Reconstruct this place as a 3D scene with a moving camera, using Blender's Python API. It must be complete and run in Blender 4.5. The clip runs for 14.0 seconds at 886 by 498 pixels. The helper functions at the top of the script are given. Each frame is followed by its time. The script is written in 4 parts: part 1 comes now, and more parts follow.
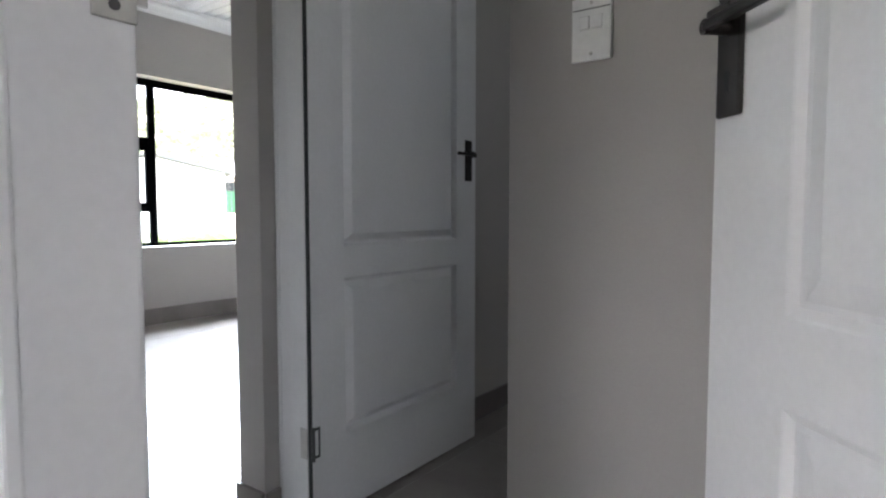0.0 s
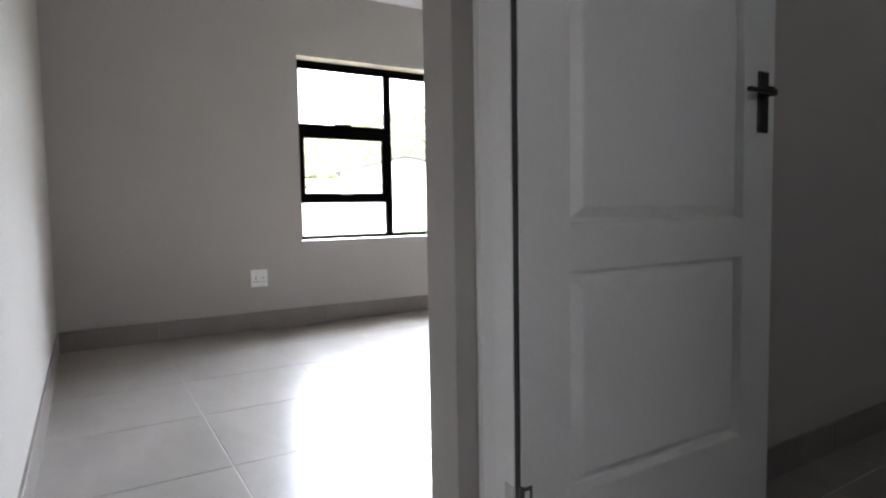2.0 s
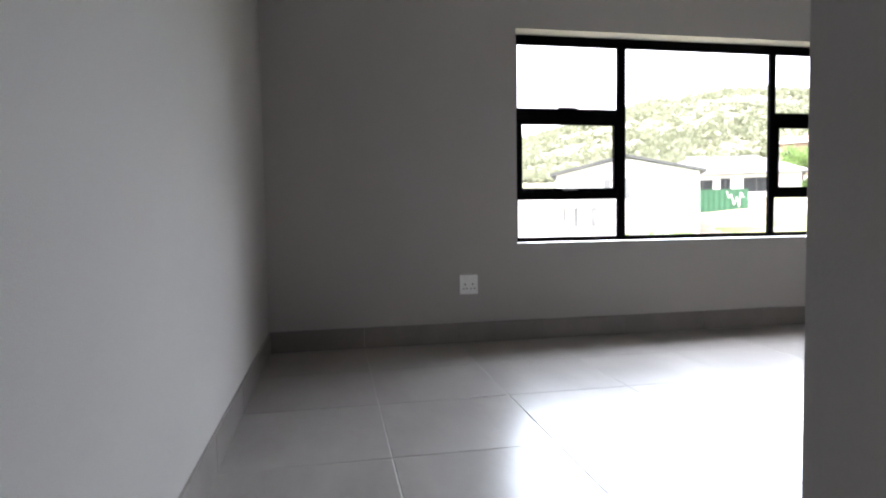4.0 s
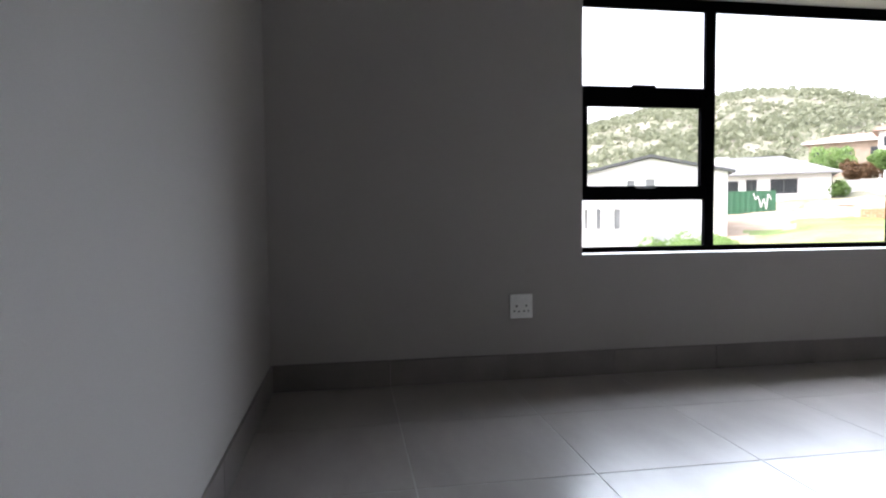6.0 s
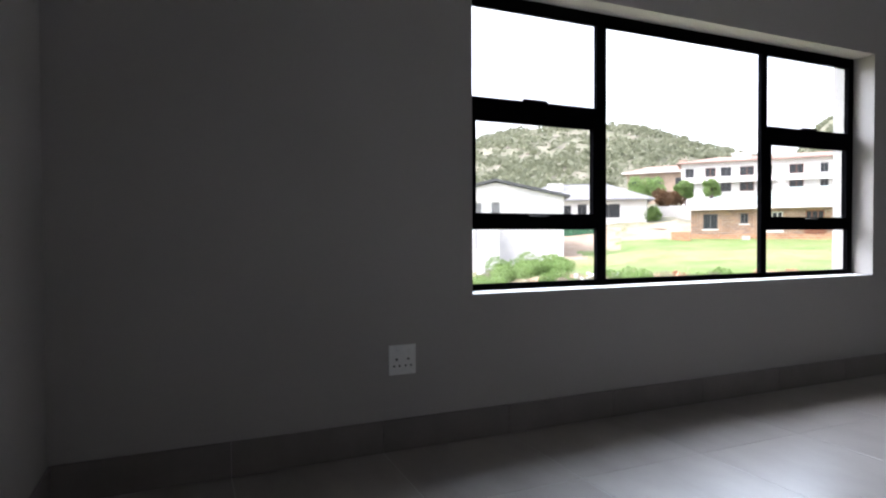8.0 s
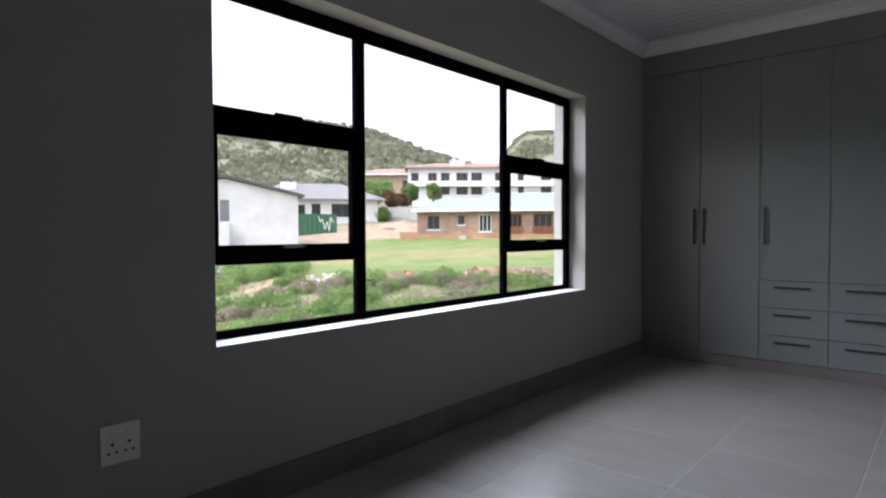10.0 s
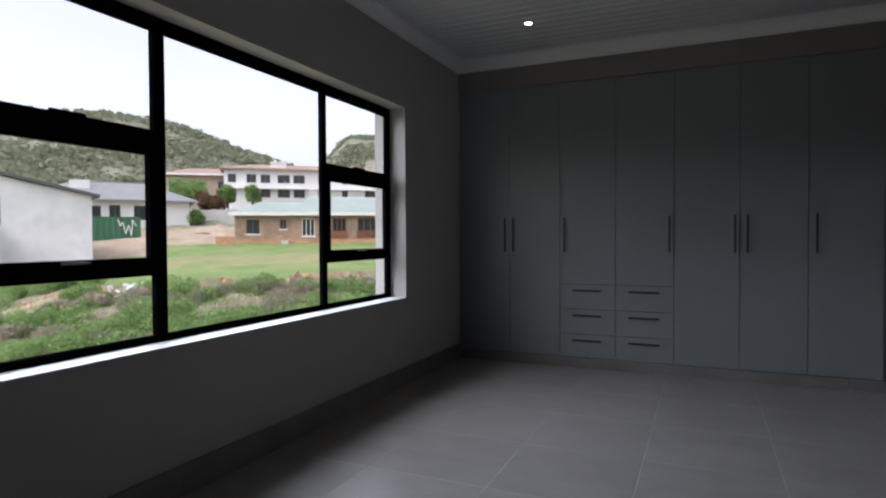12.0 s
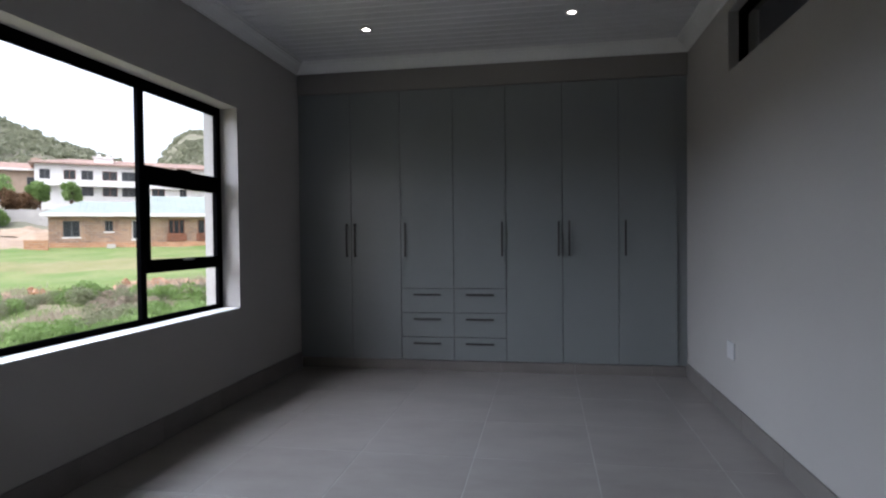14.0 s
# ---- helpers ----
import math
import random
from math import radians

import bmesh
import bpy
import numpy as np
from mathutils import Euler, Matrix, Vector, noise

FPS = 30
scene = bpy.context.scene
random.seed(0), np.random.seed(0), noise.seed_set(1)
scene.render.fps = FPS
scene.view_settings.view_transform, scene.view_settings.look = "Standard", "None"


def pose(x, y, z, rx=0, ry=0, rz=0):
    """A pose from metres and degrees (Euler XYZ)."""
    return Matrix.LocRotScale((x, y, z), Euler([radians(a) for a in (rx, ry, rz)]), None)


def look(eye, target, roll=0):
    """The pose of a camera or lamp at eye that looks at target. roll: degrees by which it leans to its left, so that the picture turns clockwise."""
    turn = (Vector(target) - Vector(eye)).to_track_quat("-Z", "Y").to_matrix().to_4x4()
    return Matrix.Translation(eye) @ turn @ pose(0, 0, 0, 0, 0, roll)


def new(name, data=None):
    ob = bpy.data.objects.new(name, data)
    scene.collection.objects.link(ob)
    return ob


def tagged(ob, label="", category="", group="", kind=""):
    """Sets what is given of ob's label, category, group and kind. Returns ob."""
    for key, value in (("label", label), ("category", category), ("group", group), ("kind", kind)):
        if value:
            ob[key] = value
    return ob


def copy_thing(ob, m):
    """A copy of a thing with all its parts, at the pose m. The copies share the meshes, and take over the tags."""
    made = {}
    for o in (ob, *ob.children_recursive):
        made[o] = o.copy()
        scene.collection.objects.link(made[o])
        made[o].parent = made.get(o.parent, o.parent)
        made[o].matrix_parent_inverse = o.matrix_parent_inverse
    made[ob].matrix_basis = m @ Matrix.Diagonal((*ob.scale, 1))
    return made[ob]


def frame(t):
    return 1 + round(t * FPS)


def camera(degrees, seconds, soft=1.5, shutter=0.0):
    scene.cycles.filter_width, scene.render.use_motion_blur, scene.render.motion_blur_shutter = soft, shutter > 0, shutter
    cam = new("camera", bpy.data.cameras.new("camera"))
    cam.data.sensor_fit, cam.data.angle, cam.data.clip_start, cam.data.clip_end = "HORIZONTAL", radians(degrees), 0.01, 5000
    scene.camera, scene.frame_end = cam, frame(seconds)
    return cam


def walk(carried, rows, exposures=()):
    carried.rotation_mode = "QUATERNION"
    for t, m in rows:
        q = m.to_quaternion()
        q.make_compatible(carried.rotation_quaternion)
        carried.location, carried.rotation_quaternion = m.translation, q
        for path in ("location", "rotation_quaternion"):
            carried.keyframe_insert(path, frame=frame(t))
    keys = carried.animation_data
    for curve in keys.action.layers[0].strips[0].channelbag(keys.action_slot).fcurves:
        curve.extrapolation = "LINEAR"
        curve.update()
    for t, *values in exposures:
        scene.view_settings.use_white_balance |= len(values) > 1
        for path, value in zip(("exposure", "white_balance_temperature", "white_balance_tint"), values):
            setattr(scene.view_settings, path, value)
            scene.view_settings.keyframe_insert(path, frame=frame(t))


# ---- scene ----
# ---- camera and walk ----
cam = camera(73.8, 14.0, soft=2.2)
PATH = [
    (0, (0.547, 0.47, 0.942), (-0.619, 2.09, 0.818), -0.0),
    (0.5, (0.462, 0.582, 0.942), (-0.841, 2.094, 0.812), -0.3),
    (1, (0.372, 0.69, 0.928), (-1.058, 2.082, 0.798), -0.5),
    (1.5, (0.278, 0.789, 0.901), (-1.281, 2.035, 0.77), -0.6),
    (2, (0.166, 0.889, 0.877), (-1.541, 1.922, 0.743), -1.0),
    (2.5, (0.048, 0.965, 0.861), (-1.787, 1.75, 0.729), -1.2),
    (3, (-0.135, 1.056, 0.846), (-2.062, 1.577, 0.718), -1.2),
    (5.5, (-1.111, 1.113, 0.834), (-3.082, 1.436, 0.729), -0.7),
    (6, (-1.317, 1.093, 0.856), (-3.289, 1.408, 0.751), -0.6),
    (6.5, (-1.464, 1.108, 0.871), (-3.436, 1.431, 0.784), -0.7),
    (7, (-1.634, 1.094, 0.863), (-3.579, 1.557, 0.801), -0.5),
    (9.5, (-2.199, 1.228, 1.046), (-3.691, 2.559, 0.996), -0.3),
    (10, (-2.249, 1.23, 1.069), (-3.558, 2.742, 1.016), -0.2),
    (10.5, (-2.277, 1.245, 1.074), (-3.457, 2.859, 1.029), -0.3),
    (11, (-2.269, 1.26, 1.087), (-3.344, 2.947, 1.042), -0.3),
    (11.5, (-2.273, 1.271, 1.091), (-3.224, 3.03, 1.051), -0.4),
    (12, (-2.252, 1.281, 1.107), (-3.065, 3.108, 1.065), -0.3),
    (12.5, (-2.239, 1.287, 1.117), (-2.922, 3.166, 1.076), -0.4),
    (13, (-2.215, 1.292, 1.127), (-2.774, 3.211, 1.086), -0.5),
    (13.5, (-2.187, 1.306, 1.13), (-2.644, 3.253, 1.092), -0.5),
    (14, (-2.164, 1.315, 1.14), (-2.503, 3.286, 1.099), -0.6),
]

EXPOSURES = [(0, 2.75, 6400, 14), (1.0, 2.8, 6600, 14), (2.0, 2.7, 6700, 16), (3.0, 2.3, 6650, 16), (5.5, 1.3, 6450, 17), (7.0, 0.95, 6350, 17), (9.5, 0.3, 6250, 17), (11.0, -0.22, 6250, 17), (12.0, -0.4, 6250, 17), (13.4, -0.35, 6200, 17), (14.0, 0.06, 6150, 17)]
walk(cam, [(t, look(eye, target, roll)) for t, eye, target, roll in PATH], EXPOSURES)

# ---- world and light: a bright overcast sky ----
world = bpy.data.worlds.new("overcast_sky")
scene.world = world
world.use_nodes = True
wn = world.node_tree.nodes
wl = world.node_tree.links
wn.clear()
w_out = wn.new("ShaderNodeOutputWorld")
w_bg = wn.new("ShaderNodeBackground")
w_sky = wn.new("ShaderNodeTexSky")
w_sky.sky_type = "NISHITA"
w_sky.sun_disc = False
w_sky.sun_elevation = radians(52)
w_sky.sun_rotation = radians(200)
w_sky.air_density, w_sky.dust_density, w_sky.ozone_density = 1.0, 4.0, 1.0
w_hsv = wn.new("ShaderNodeHueSaturation")
w_hsv.inputs["Saturation"].default_value = 0.3
w_bg.inputs["Strength"].default_value = 0.43
wl.new(w_sky.outputs["Color"], w_hsv.inputs["Color"])
wl.new(w_hsv.outputs["Color"], w_bg.inputs["Color"])
wl.new(w_bg.outputs["Background"], w_out.inputs["Surface"])

sun_data = bpy.data.lights.new("sun", "SUN")
sun_data.energy, sun_data.angle, sun_data.color = 0.3, radians(14), (1.0, 0.96, 0.9)
sun = new("sun", sun_data)
sun.matrix_world = look((20, -30, 40), (-10, 20, 0))

# the sky's light, brought in through the window openings
for lamp_name, place, target, wide, high, watts, spread, tone in (
    ("window_skylight", (-8.0, 4.7, 5.0), (-3.0, 4.7, 1.0), 13.0, 7.0, 2450.0, 180, (0.755, 0.88, 0.98)),
    ("study_skylight", (0.15, -2.52, 1.50), (0.4, 0.6, 0.9), 0.85, 1.1, 0.18, 160, (0.87, 0.94, 1.0)),
    # added fill at an unseen side opening, to brighten hall post and jamb
    ("study_side_fill", (2.47, -0.85, 1.75), (0.0, 1.2, 1.0), 0.65, 0.9, 0.22, 160, (0.90, 0.95, 1.0)),
    ("bathroom_skylight", (2.47, 3.1, 2.25), (1.0, 2.95, 1.2), 0.65, 0.45, 0.36, 150, (0.93, 0.96, 1.0)),
):
    ld = bpy.data.lights.new(lamp_name, "AREA")
    ld.shape, ld.size, ld.size_y, ld.energy, ld.color = "RECTANGLE", wide, high, watts, tone
    ld.spread = radians(spread)
    new(lamp_name, ld).matrix_world = look(place, target)

# ---- materials ----
def material(name, color, rough=0.6, metal=0.0, vary=0.06, scale=6.0, bump=0.0, bump_scale=60.0, fine=0.03, spec=0.5, obj_vary=0.0):
    """A surface with variation at two scales and a fine relief."""
    m = bpy.data.materials.new(name)
    m.use_nodes = True
    nd, ln = m.node_tree.nodes, m.node_tree.links
    b = nd["Principled BSDF"]
    b.inputs["Roughness"].default_value = rough
    b.inputs["Metallic"].default_value = metal
    b.inputs["Specular IOR Level"].default_value = spec
    geo = nd.new("ShaderNodeNewGeometry")
    n1 = nd.new("ShaderNodeTexNoise")
    n1.inputs["Scale"].default_value, n1.inputs["Detail"].default_value = scale, 4
    n2 = nd.new("ShaderNodeTexNoise")
    n2.inputs["Scale"].default_value, n2.inputs["Detail"].default_value = bump_scale, 3
    ln.new(geo.outputs["Position"], n1.inputs["Vector"])
    ln.new(geo.outputs["Position"], n2.inputs["Vector"])
    mr = nd.new("ShaderNodeMapRange")
    mr.inputs["From Min"].default_value, mr.inputs["From Max"].default_value = 0.3, 0.7
    mr.inputs["To Min"].default_value, mr.inputs["To Max"].default_value = 1 - vary, 1 + vary
    ln.new(n1.outputs["Fac"], mr.inputs["Value"])
    mr2 = nd.new("ShaderNodeMapRange")
    mr2.inputs["From Min"].default_value, mr2.inputs["From Max"].default_value = 0.3, 0.7
    mr2.inputs["To Min"].default_value, mr2.inputs["To Max"].default_value = 1 - fine, 1 + fine
    ln.new(n2.outputs["Fac"], mr2.inputs["Value"])
    mul = nd.new("ShaderNodeMath")
    mul.operation = "MULTIPLY"
    ln.new(mr.outputs["Result"], mul.inputs[0])
    ln.new(mr2.outputs["Result"], mul.inputs[1])
    last = mul.outputs["Value"]
    if obj_vary:
        oi = nd.new("ShaderNodeObjectInfo")
        mr3 = nd.new("ShaderNodeMapRange")
        mr3.inputs["To Min"].default_value, mr3.inputs["To Max"].default_value = 1 - obj_vary, 1 + obj_vary
        ln.new(oi.outputs["Random"], mr3.inputs["Value"])
        mul2 = nd.new("ShaderNodeMath")
        mul2.operation = "MULTIPLY"
        ln.new(last, mul2.inputs[0])
        ln.new(mr3.outputs["Result"], mul2.inputs[1])
        last = mul2.outputs["Value"]
    vm = nd.new("ShaderNodeVectorMath")
    vm.operation = "SCALE"
    vm.inputs[0].default_value = color
    ln.new(last, vm.inputs["Scale"])
    ln.new(vm.outputs["Vector"], b.inputs["Base Color"])
    if bump:
        bp = nd.new("ShaderNodeBump")
        bp.inputs["Strength"].default_value, bp.inputs["Distance"].default_value = bump, 0.002
        ln.new(n2.outputs["Fac"], bp.inputs["Height"])
        ln.new(bp.outputs["Normal"], b.inputs["Normal"])
    return m


def two_tone(name, c1, c2, scale, lo, hi, rough=0.8, bump=0.0, bump_scale=200.0, distance=0.01, stretch=(1, 1, 1)):
    """Two colours mixed by a noise, with a fine second noise."""
    m = bpy.data.materials.new(name)
    m.use_nodes = True
    nd, ln = m.node_tree.nodes, m.node_tree.links
    b = nd["Principled BSDF"]
    b.inputs["Roughness"].default_value = rough
    geo = nd.new("ShaderNodeNewGeometry")
    mp = nd.new("ShaderNodeMapping")
    mp.inputs["Scale"].default_value = stretch
    ln.new(geo.outputs["Position"], mp.inputs["Vector"])
    n1 = nd.new("ShaderNodeTexNoise")
    n1.inputs["Scale"].default_value, n1.inputs["Detail"].default_value = scale, 8
    n1.inputs["Roughness"].default_value = 0.65
    ln.new(mp.outputs["Vector"], n1.inputs["Vector"])
    r = nd.new("ShaderNodeMapRange")
    r.inputs["From Min"].default_value, r.inputs["From Max"].default_value = lo, hi
    ln.new(n1.outputs["Fac"], r.inputs["Value"])
    mx = nd.new("ShaderNodeMix")
    mx.data_type = "RGBA"
    mx.inputs[6].default_value, mx.inputs[7].default_value = (*c1, 1), (*c2, 1)
    ln.new(r.outputs["Result"], mx.inputs[0])
    ln.new(mx.outputs[2], b.inputs["Base Color"])
    if bump:
        n2 = nd.new("ShaderNodeTexNoise")
        n2.inputs["Scale"].default_value, n2.inputs["Detail"].default_value = bump_scale, 4
        ln.new(geo.outputs["Position"], n2.inputs["Vector"])
        bp = nd.new("ShaderNodeBump")
        bp.inputs["Strength"].default_value, bp.inputs["Distance"].default_value = bump, distance
        ln.new(n2.outputs["Fac"], bp.inputs["Height"])
        ln.new(bp.outputs["Normal"], b.inputs["Normal"])
    return m


def tile_material():
    """Grey porcelain with cloudy cement mottling and a satin polish."""
    m = bpy.data.materials.new("grey_porcelain")
    m.use_nodes = True
    nd, ln = m.node_tree.nodes, m.node_tree.links
    b = nd["Principled BSDF"]
    geo = nd.new("ShaderNodeNewGeometry")
    oi = nd.new("ShaderNodeObjectInfo")
    off = nd.new("ShaderNodeVectorMath")
    off.operation = "MULTIPLY_ADD"
    comb = nd.new("ShaderNodeCombineXYZ")
    for k in range(3):
        ln.new(oi.outputs["Random"], comb.inputs[k])
    off.inputs[1].default_value = (40, 17, 29)
    ln.new(comb.outputs["Vector"], off.inputs[0])
    ln.new(geo.outputs["Position"], off.inputs[2])
    mp = nd.new("ShaderNodeMapping")
    mp.inputs["Scale"].default_value = (1.0, 2.2, 1.0)
    ln.new(off.outputs["Vector"], mp.inputs["Vector"])
    n1 = nd.new("ShaderNodeTexNoise")
    n1.inputs["Scale"].default_value, n1.inputs["Detail"].default_value = 2.3, 7
    n1.inputs["Roughness"].default_value = 0.62
    ln.new(mp.outputs["Vector"], n1.inputs["Vector"])
    ramp = nd.new("ShaderNodeValToRGB")
    ramp.color_ramp.elements[0].position, ramp.color_ramp.elements[0].color = 0.25, (0.245, 0.223, 0.209, 1)
    ramp.color_ramp.elements[1].position, ramp.color_ramp.elements[1].color = 0.72, (0.335, 0.310, 0.293, 1)
    ln.new(n1.outputs["Fac"], ramp.inputs["Fac"])
    ln.new(ramp.outputs["Color"], b.inputs["Base Color"])
    r = nd.new("ShaderNodeMath")
    r.operation, r.inputs[1].default_value, r.inputs[2].default_value = "MULTIPLY_ADD", 0.10, 0.25
    ln.new(n1.outputs["Fac"], r.inputs[0])
    ln.new(r.outputs["Value"], b.inputs["Roughness"])
    return m


def glass_material(name, tint=(1, 1, 1)):
    """A thin clear pane: passes light straight, with a slight gloss."""
    m = bpy.data.materials.new(name)
    m.use_nodes = True
    nd, ln = m.node_tree.nodes, m.node_tree.links
    nd.clear()
    out = nd.new("ShaderNodeOutputMaterial")
    tr = nd.new("ShaderNodeBsdfTransparent")
    tr.inputs["Color"].default_value = (*tint, 1)
    gl = nd.new("ShaderNodeBsdfGlossy")
    gl.inputs["Roughness"].default_value = 0.01
    lw = nd.new("ShaderNodeLayerWeight")
    lw.inputs["Blend"].default_value = 0.5
    pw = nd.new("ShaderNodeMath")
    pw.operation, pw.inputs[1].default_value = "POWER", 5.0
    sc = nd.new("ShaderNodeMath")
    sc.operation, sc.inputs[1].default_value, sc.inputs[2].default_value = "MULTIPLY_ADD", 0.45, 0.02
    mx = nd.new("ShaderNodeMixShader")
    ln.new(lw.outputs["Facing"], pw.inputs[0])
    ln.new(pw.outputs["Value"], sc.inputs[0])
    ln.new(sc.outputs["Value"], mx.inputs["Fac"])
    ln.new(tr.outputs["BSDF"], mx.inputs[1])
    ln.new(gl.outputs["BSDF"], mx.inputs[2])
    ln.new(mx.outputs["Shader"], out.inputs["Surface"])
    return m


def brick_material(name, c1, c2, mortar):
    m = bpy.data.materials.new(name)
    m.use_nodes = True
    nd, ln = m.node_tree.nodes, m.node_tree.links
    b = nd["Principled BSDF"]
    b.inputs["Roughness"].default_value = 0.85
    tc = nd.new("ShaderNodeTexCoord")
    mp = nd.new("ShaderNodeMapping")
    mp.inputs["Rotation"].default_value = (radians(90), 0, 0)
    ln.new(tc.outputs["Object"], mp.inputs["Vector"])
    br = nd.new("ShaderNodeTexBrick")
    br.inputs["Scale"].default_value = 1.0
    br.inputs["Brick Width"].default_value, br.inputs["Row Height"].default_value = 0.44, 0.17
    br.inputs["Mortar Size"].default_value = 0.012
    br.inputs["Color1"].default_value, br.inputs["Color2"].default_value = (*c1, 1), (*c2, 1)
    br.inputs["Mortar"].default_value = (*mortar, 1)
    ln.new(mp.outputs["Vector"], br.inputs["Vector"])
    n = nd.new("ShaderNodeTexNoise")
    n.inputs["Scale"].default_value, n.inputs["Detail"].default_value = 0.9, 5
    ln.new(tc.outputs["Object"], n.inputs["Vector"])
    r = nd.new("ShaderNodeMapRange")
    r.inputs["From Min"].default_value, r.inputs["From Max"].default_value = 0.3, 0.7
    r.inputs["To Min"].default_value, r.inputs["To Max"].default_value = 0.8, 1.2
    ln.new(n.outputs["Fac"], r.inputs["Value"])
    vm = nd.new("ShaderNodeVectorMath")
    vm.operation = "SCALE"
    ln.new(br.outputs["Color"], vm.inputs[0])
    ln.new(r.outputs["Result"], vm.inputs["Scale"])
    ln.new(vm.outputs["Vector"], b.inputs["Base Color"])
    return m


def leaf_material(name, c1, c2):
    m = bpy.data.materials.new(name)
    m.use_nodes = True
    nd, ln = m.node_tree.nodes, m.node_tree.links
    b = nd["Principled BSDF"]
    b.inputs["Roughness"].default_value = 0.6
    geo = nd.new("ShaderNodeNewGeometry")
    oi = nd.new("ShaderNodeObjectInfo")
    ad = nd.new("ShaderNodeMath")
    ad.operation = "ADD"
    hf = nd.new("ShaderNodeMath")
    hf.operation = "MULTIPLY"
    hf.inputs[1].default_value = 0.5
    ln.new(geo.outputs["Random Per Island"], ad.inputs[0])
    ln.new(oi.outputs["Random"], ad.inputs[1])
    ln.new(ad.outputs["Value"], hf.inputs[0])
    mx = nd.new("ShaderNodeMix")
    mx.data_type = "RGBA"
    mx.inputs[6].default_value, mx.inputs[7].default_value = (*c1, 1), (*c2, 1)
    ln.new(hf.outputs["Value"], mx.inputs[0])
    ln.new(mx.outputs[2], b.inputs["Base Color"])
    tl = nd.new("ShaderNodeBsdfTranslucent")
    ln.new(mx.outputs[2], tl.inputs["Color"])
    ms = nd.new("ShaderNodeMixShader")
    ms.inputs["Fac"].default_value = 0.42
    ln.new(b.outputs["BSDF"], ms.inputs[1])
    ln.new(tl.outputs["BSDF"], ms.inputs[2])
    ln.new(ms.outputs["Shader"], nd["Material Output"].inputs["Surface"])
    return m


def lamp_material(name, color, strength):
    m = bpy.data.materials.new(name)
    m.use_nodes = True
    b = m.node_tree.nodes["Principled BSDF"]
    b.inputs["Base Color"].default_value = (0.9, 0.9, 0.9, 1)
    b.inputs["Emission Color"].default_value = (*color, 1)
    b.inputs["Emission Strength"].default_value = strength
    return m


PAINT = material("greige_wall_paint", (0.39, 0.37, 0.35), 0.75, vary=0.03, scale=1.3, bump=0.25, bump_scale=220, fine=0.015)
WHITE = material("white_gloss_paint", (0.74, 0.74, 0.74), 0.38, vary=0.03, scale=3, bump=0.12, bump_scale=90, fine=0.02)
CEIL = material("white_ceiling_board", (0.60, 0.595, 0.61), 0.55, vary=0.04, scale=2.5, fine=0.02)
CORNICE = material("white_cornice", (0.78, 0.78, 0.77), 0.6, vary=0.02, scale=4)
TILE = tile_material()
GROUT = material("grey_grout", (0.46, 0.45, 0.44), 0.9, vary=0.12, scale=9, fine=0.08)
SKIRT = material("grey_tile_skirting", (0.18, 0.162, 0.151), 0.4, vary=0.10, scale=5, fine=0.03, obj_vary=0.06)
ALU = material("black_powder_coated_aluminium", (0.003, 0.003, 0.0035), 0.8, vary=0.1, scale=8, spec=0.0)
GLASS = glass_material("clear_glass")
DARKGLASS = material("dark_window_glass", (0.03, 0.035, 0.04), 0.08, vary=0.3, scale=0.4)
GREYGLASS = material("grey_window_glass", (0.22, 0.23, 0.24), 0.15, vary=0.2, scale=0.8)
LAMINATE = material("pale_grey_laminate", (0.195, 0.208, 0.211), 0.36, vary=0.025, scale=3, bump=0.05, bump_scale=300)
CARCASS = material("dark_gap_board", (0.05, 0.05, 0.05), 0.7)
STEEL = material("brushed_dark_steel", (0.10, 0.10, 0.10), 0.45, 0.8, vary=0.1, scale=30)
BRONZE = material("dark_bronze_metal", (0.055, 0.05, 0.047), 0.38, 0.8, vary=0.15, scale=25)
NICKEL = material("satin_nickel", (0.55, 0.54, 0.52), 0.3, 0.95, vary=0.1, scale=30)
PLASTIC = material("white_plastic", (0.80, 0.80, 0.79), 0.35, vary=0.02, scale=15)
DULLPLASTIC = material("dull_grey_white_plastic", (0.50, 0.50, 0.50), 0.4, vary=0.02, scale=15)
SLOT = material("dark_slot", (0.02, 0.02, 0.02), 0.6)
REDDOT = material("red_plastic", (0.5, 0.04, 0.03), 0.4)
HANDLE = material("dark_bronze_bar", (0.045, 0.042, 0.040), 0.45, 0.6, vary=0.1, scale=30)
# bulkhead: the wall paint's settings at about 0.6 of its colour
TAUPE = material("taupe_bulkhead", (0.235, 0.22, 0.208), 0.75, vary=0.03, scale=1.3, bump=0.25, bump_scale=220, fine=0.015)
LED = lamp_material("lit_downlight_lens", (1.0, 0.93, 0.84), 15)
SILVER = material("white_lamp_ring", (0.75, 0.75, 0.75), 0.4)
PLASTER = two_tone("white_plaster_wall", (0.62, 0.63, 0.65), (0.78, 0.78, 0.79), 0.6, 0.35, 0.65, 0.9)
WHITEWALL = material("white_house_paint", (0.70, 0.70, 0.695), 0.8, vary=0.05, scale=0.5)
TANWALL = material("tan_face_brick", (0.36, 0.28, 0.22), 0.9, vary=0.12, scale=1.5, fine=0.1)
BRICK = brick_material("mixed_clay_brick", (0.36, 0.22, 0.14), (0.24, 0.16, 0.12), (0.42, 0.38, 0.33))
BASEBRICK = brick_material("orange_clay_brick", (0.47, 0.24, 0.13), (0.36, 0.18, 0.10), (0.45, 0.38, 0.3))
GREENROOF = material("pale_green_roof_sheet", (0.31, 0.375, 0.35), 0.6, vary=0.06, scale=0.8)
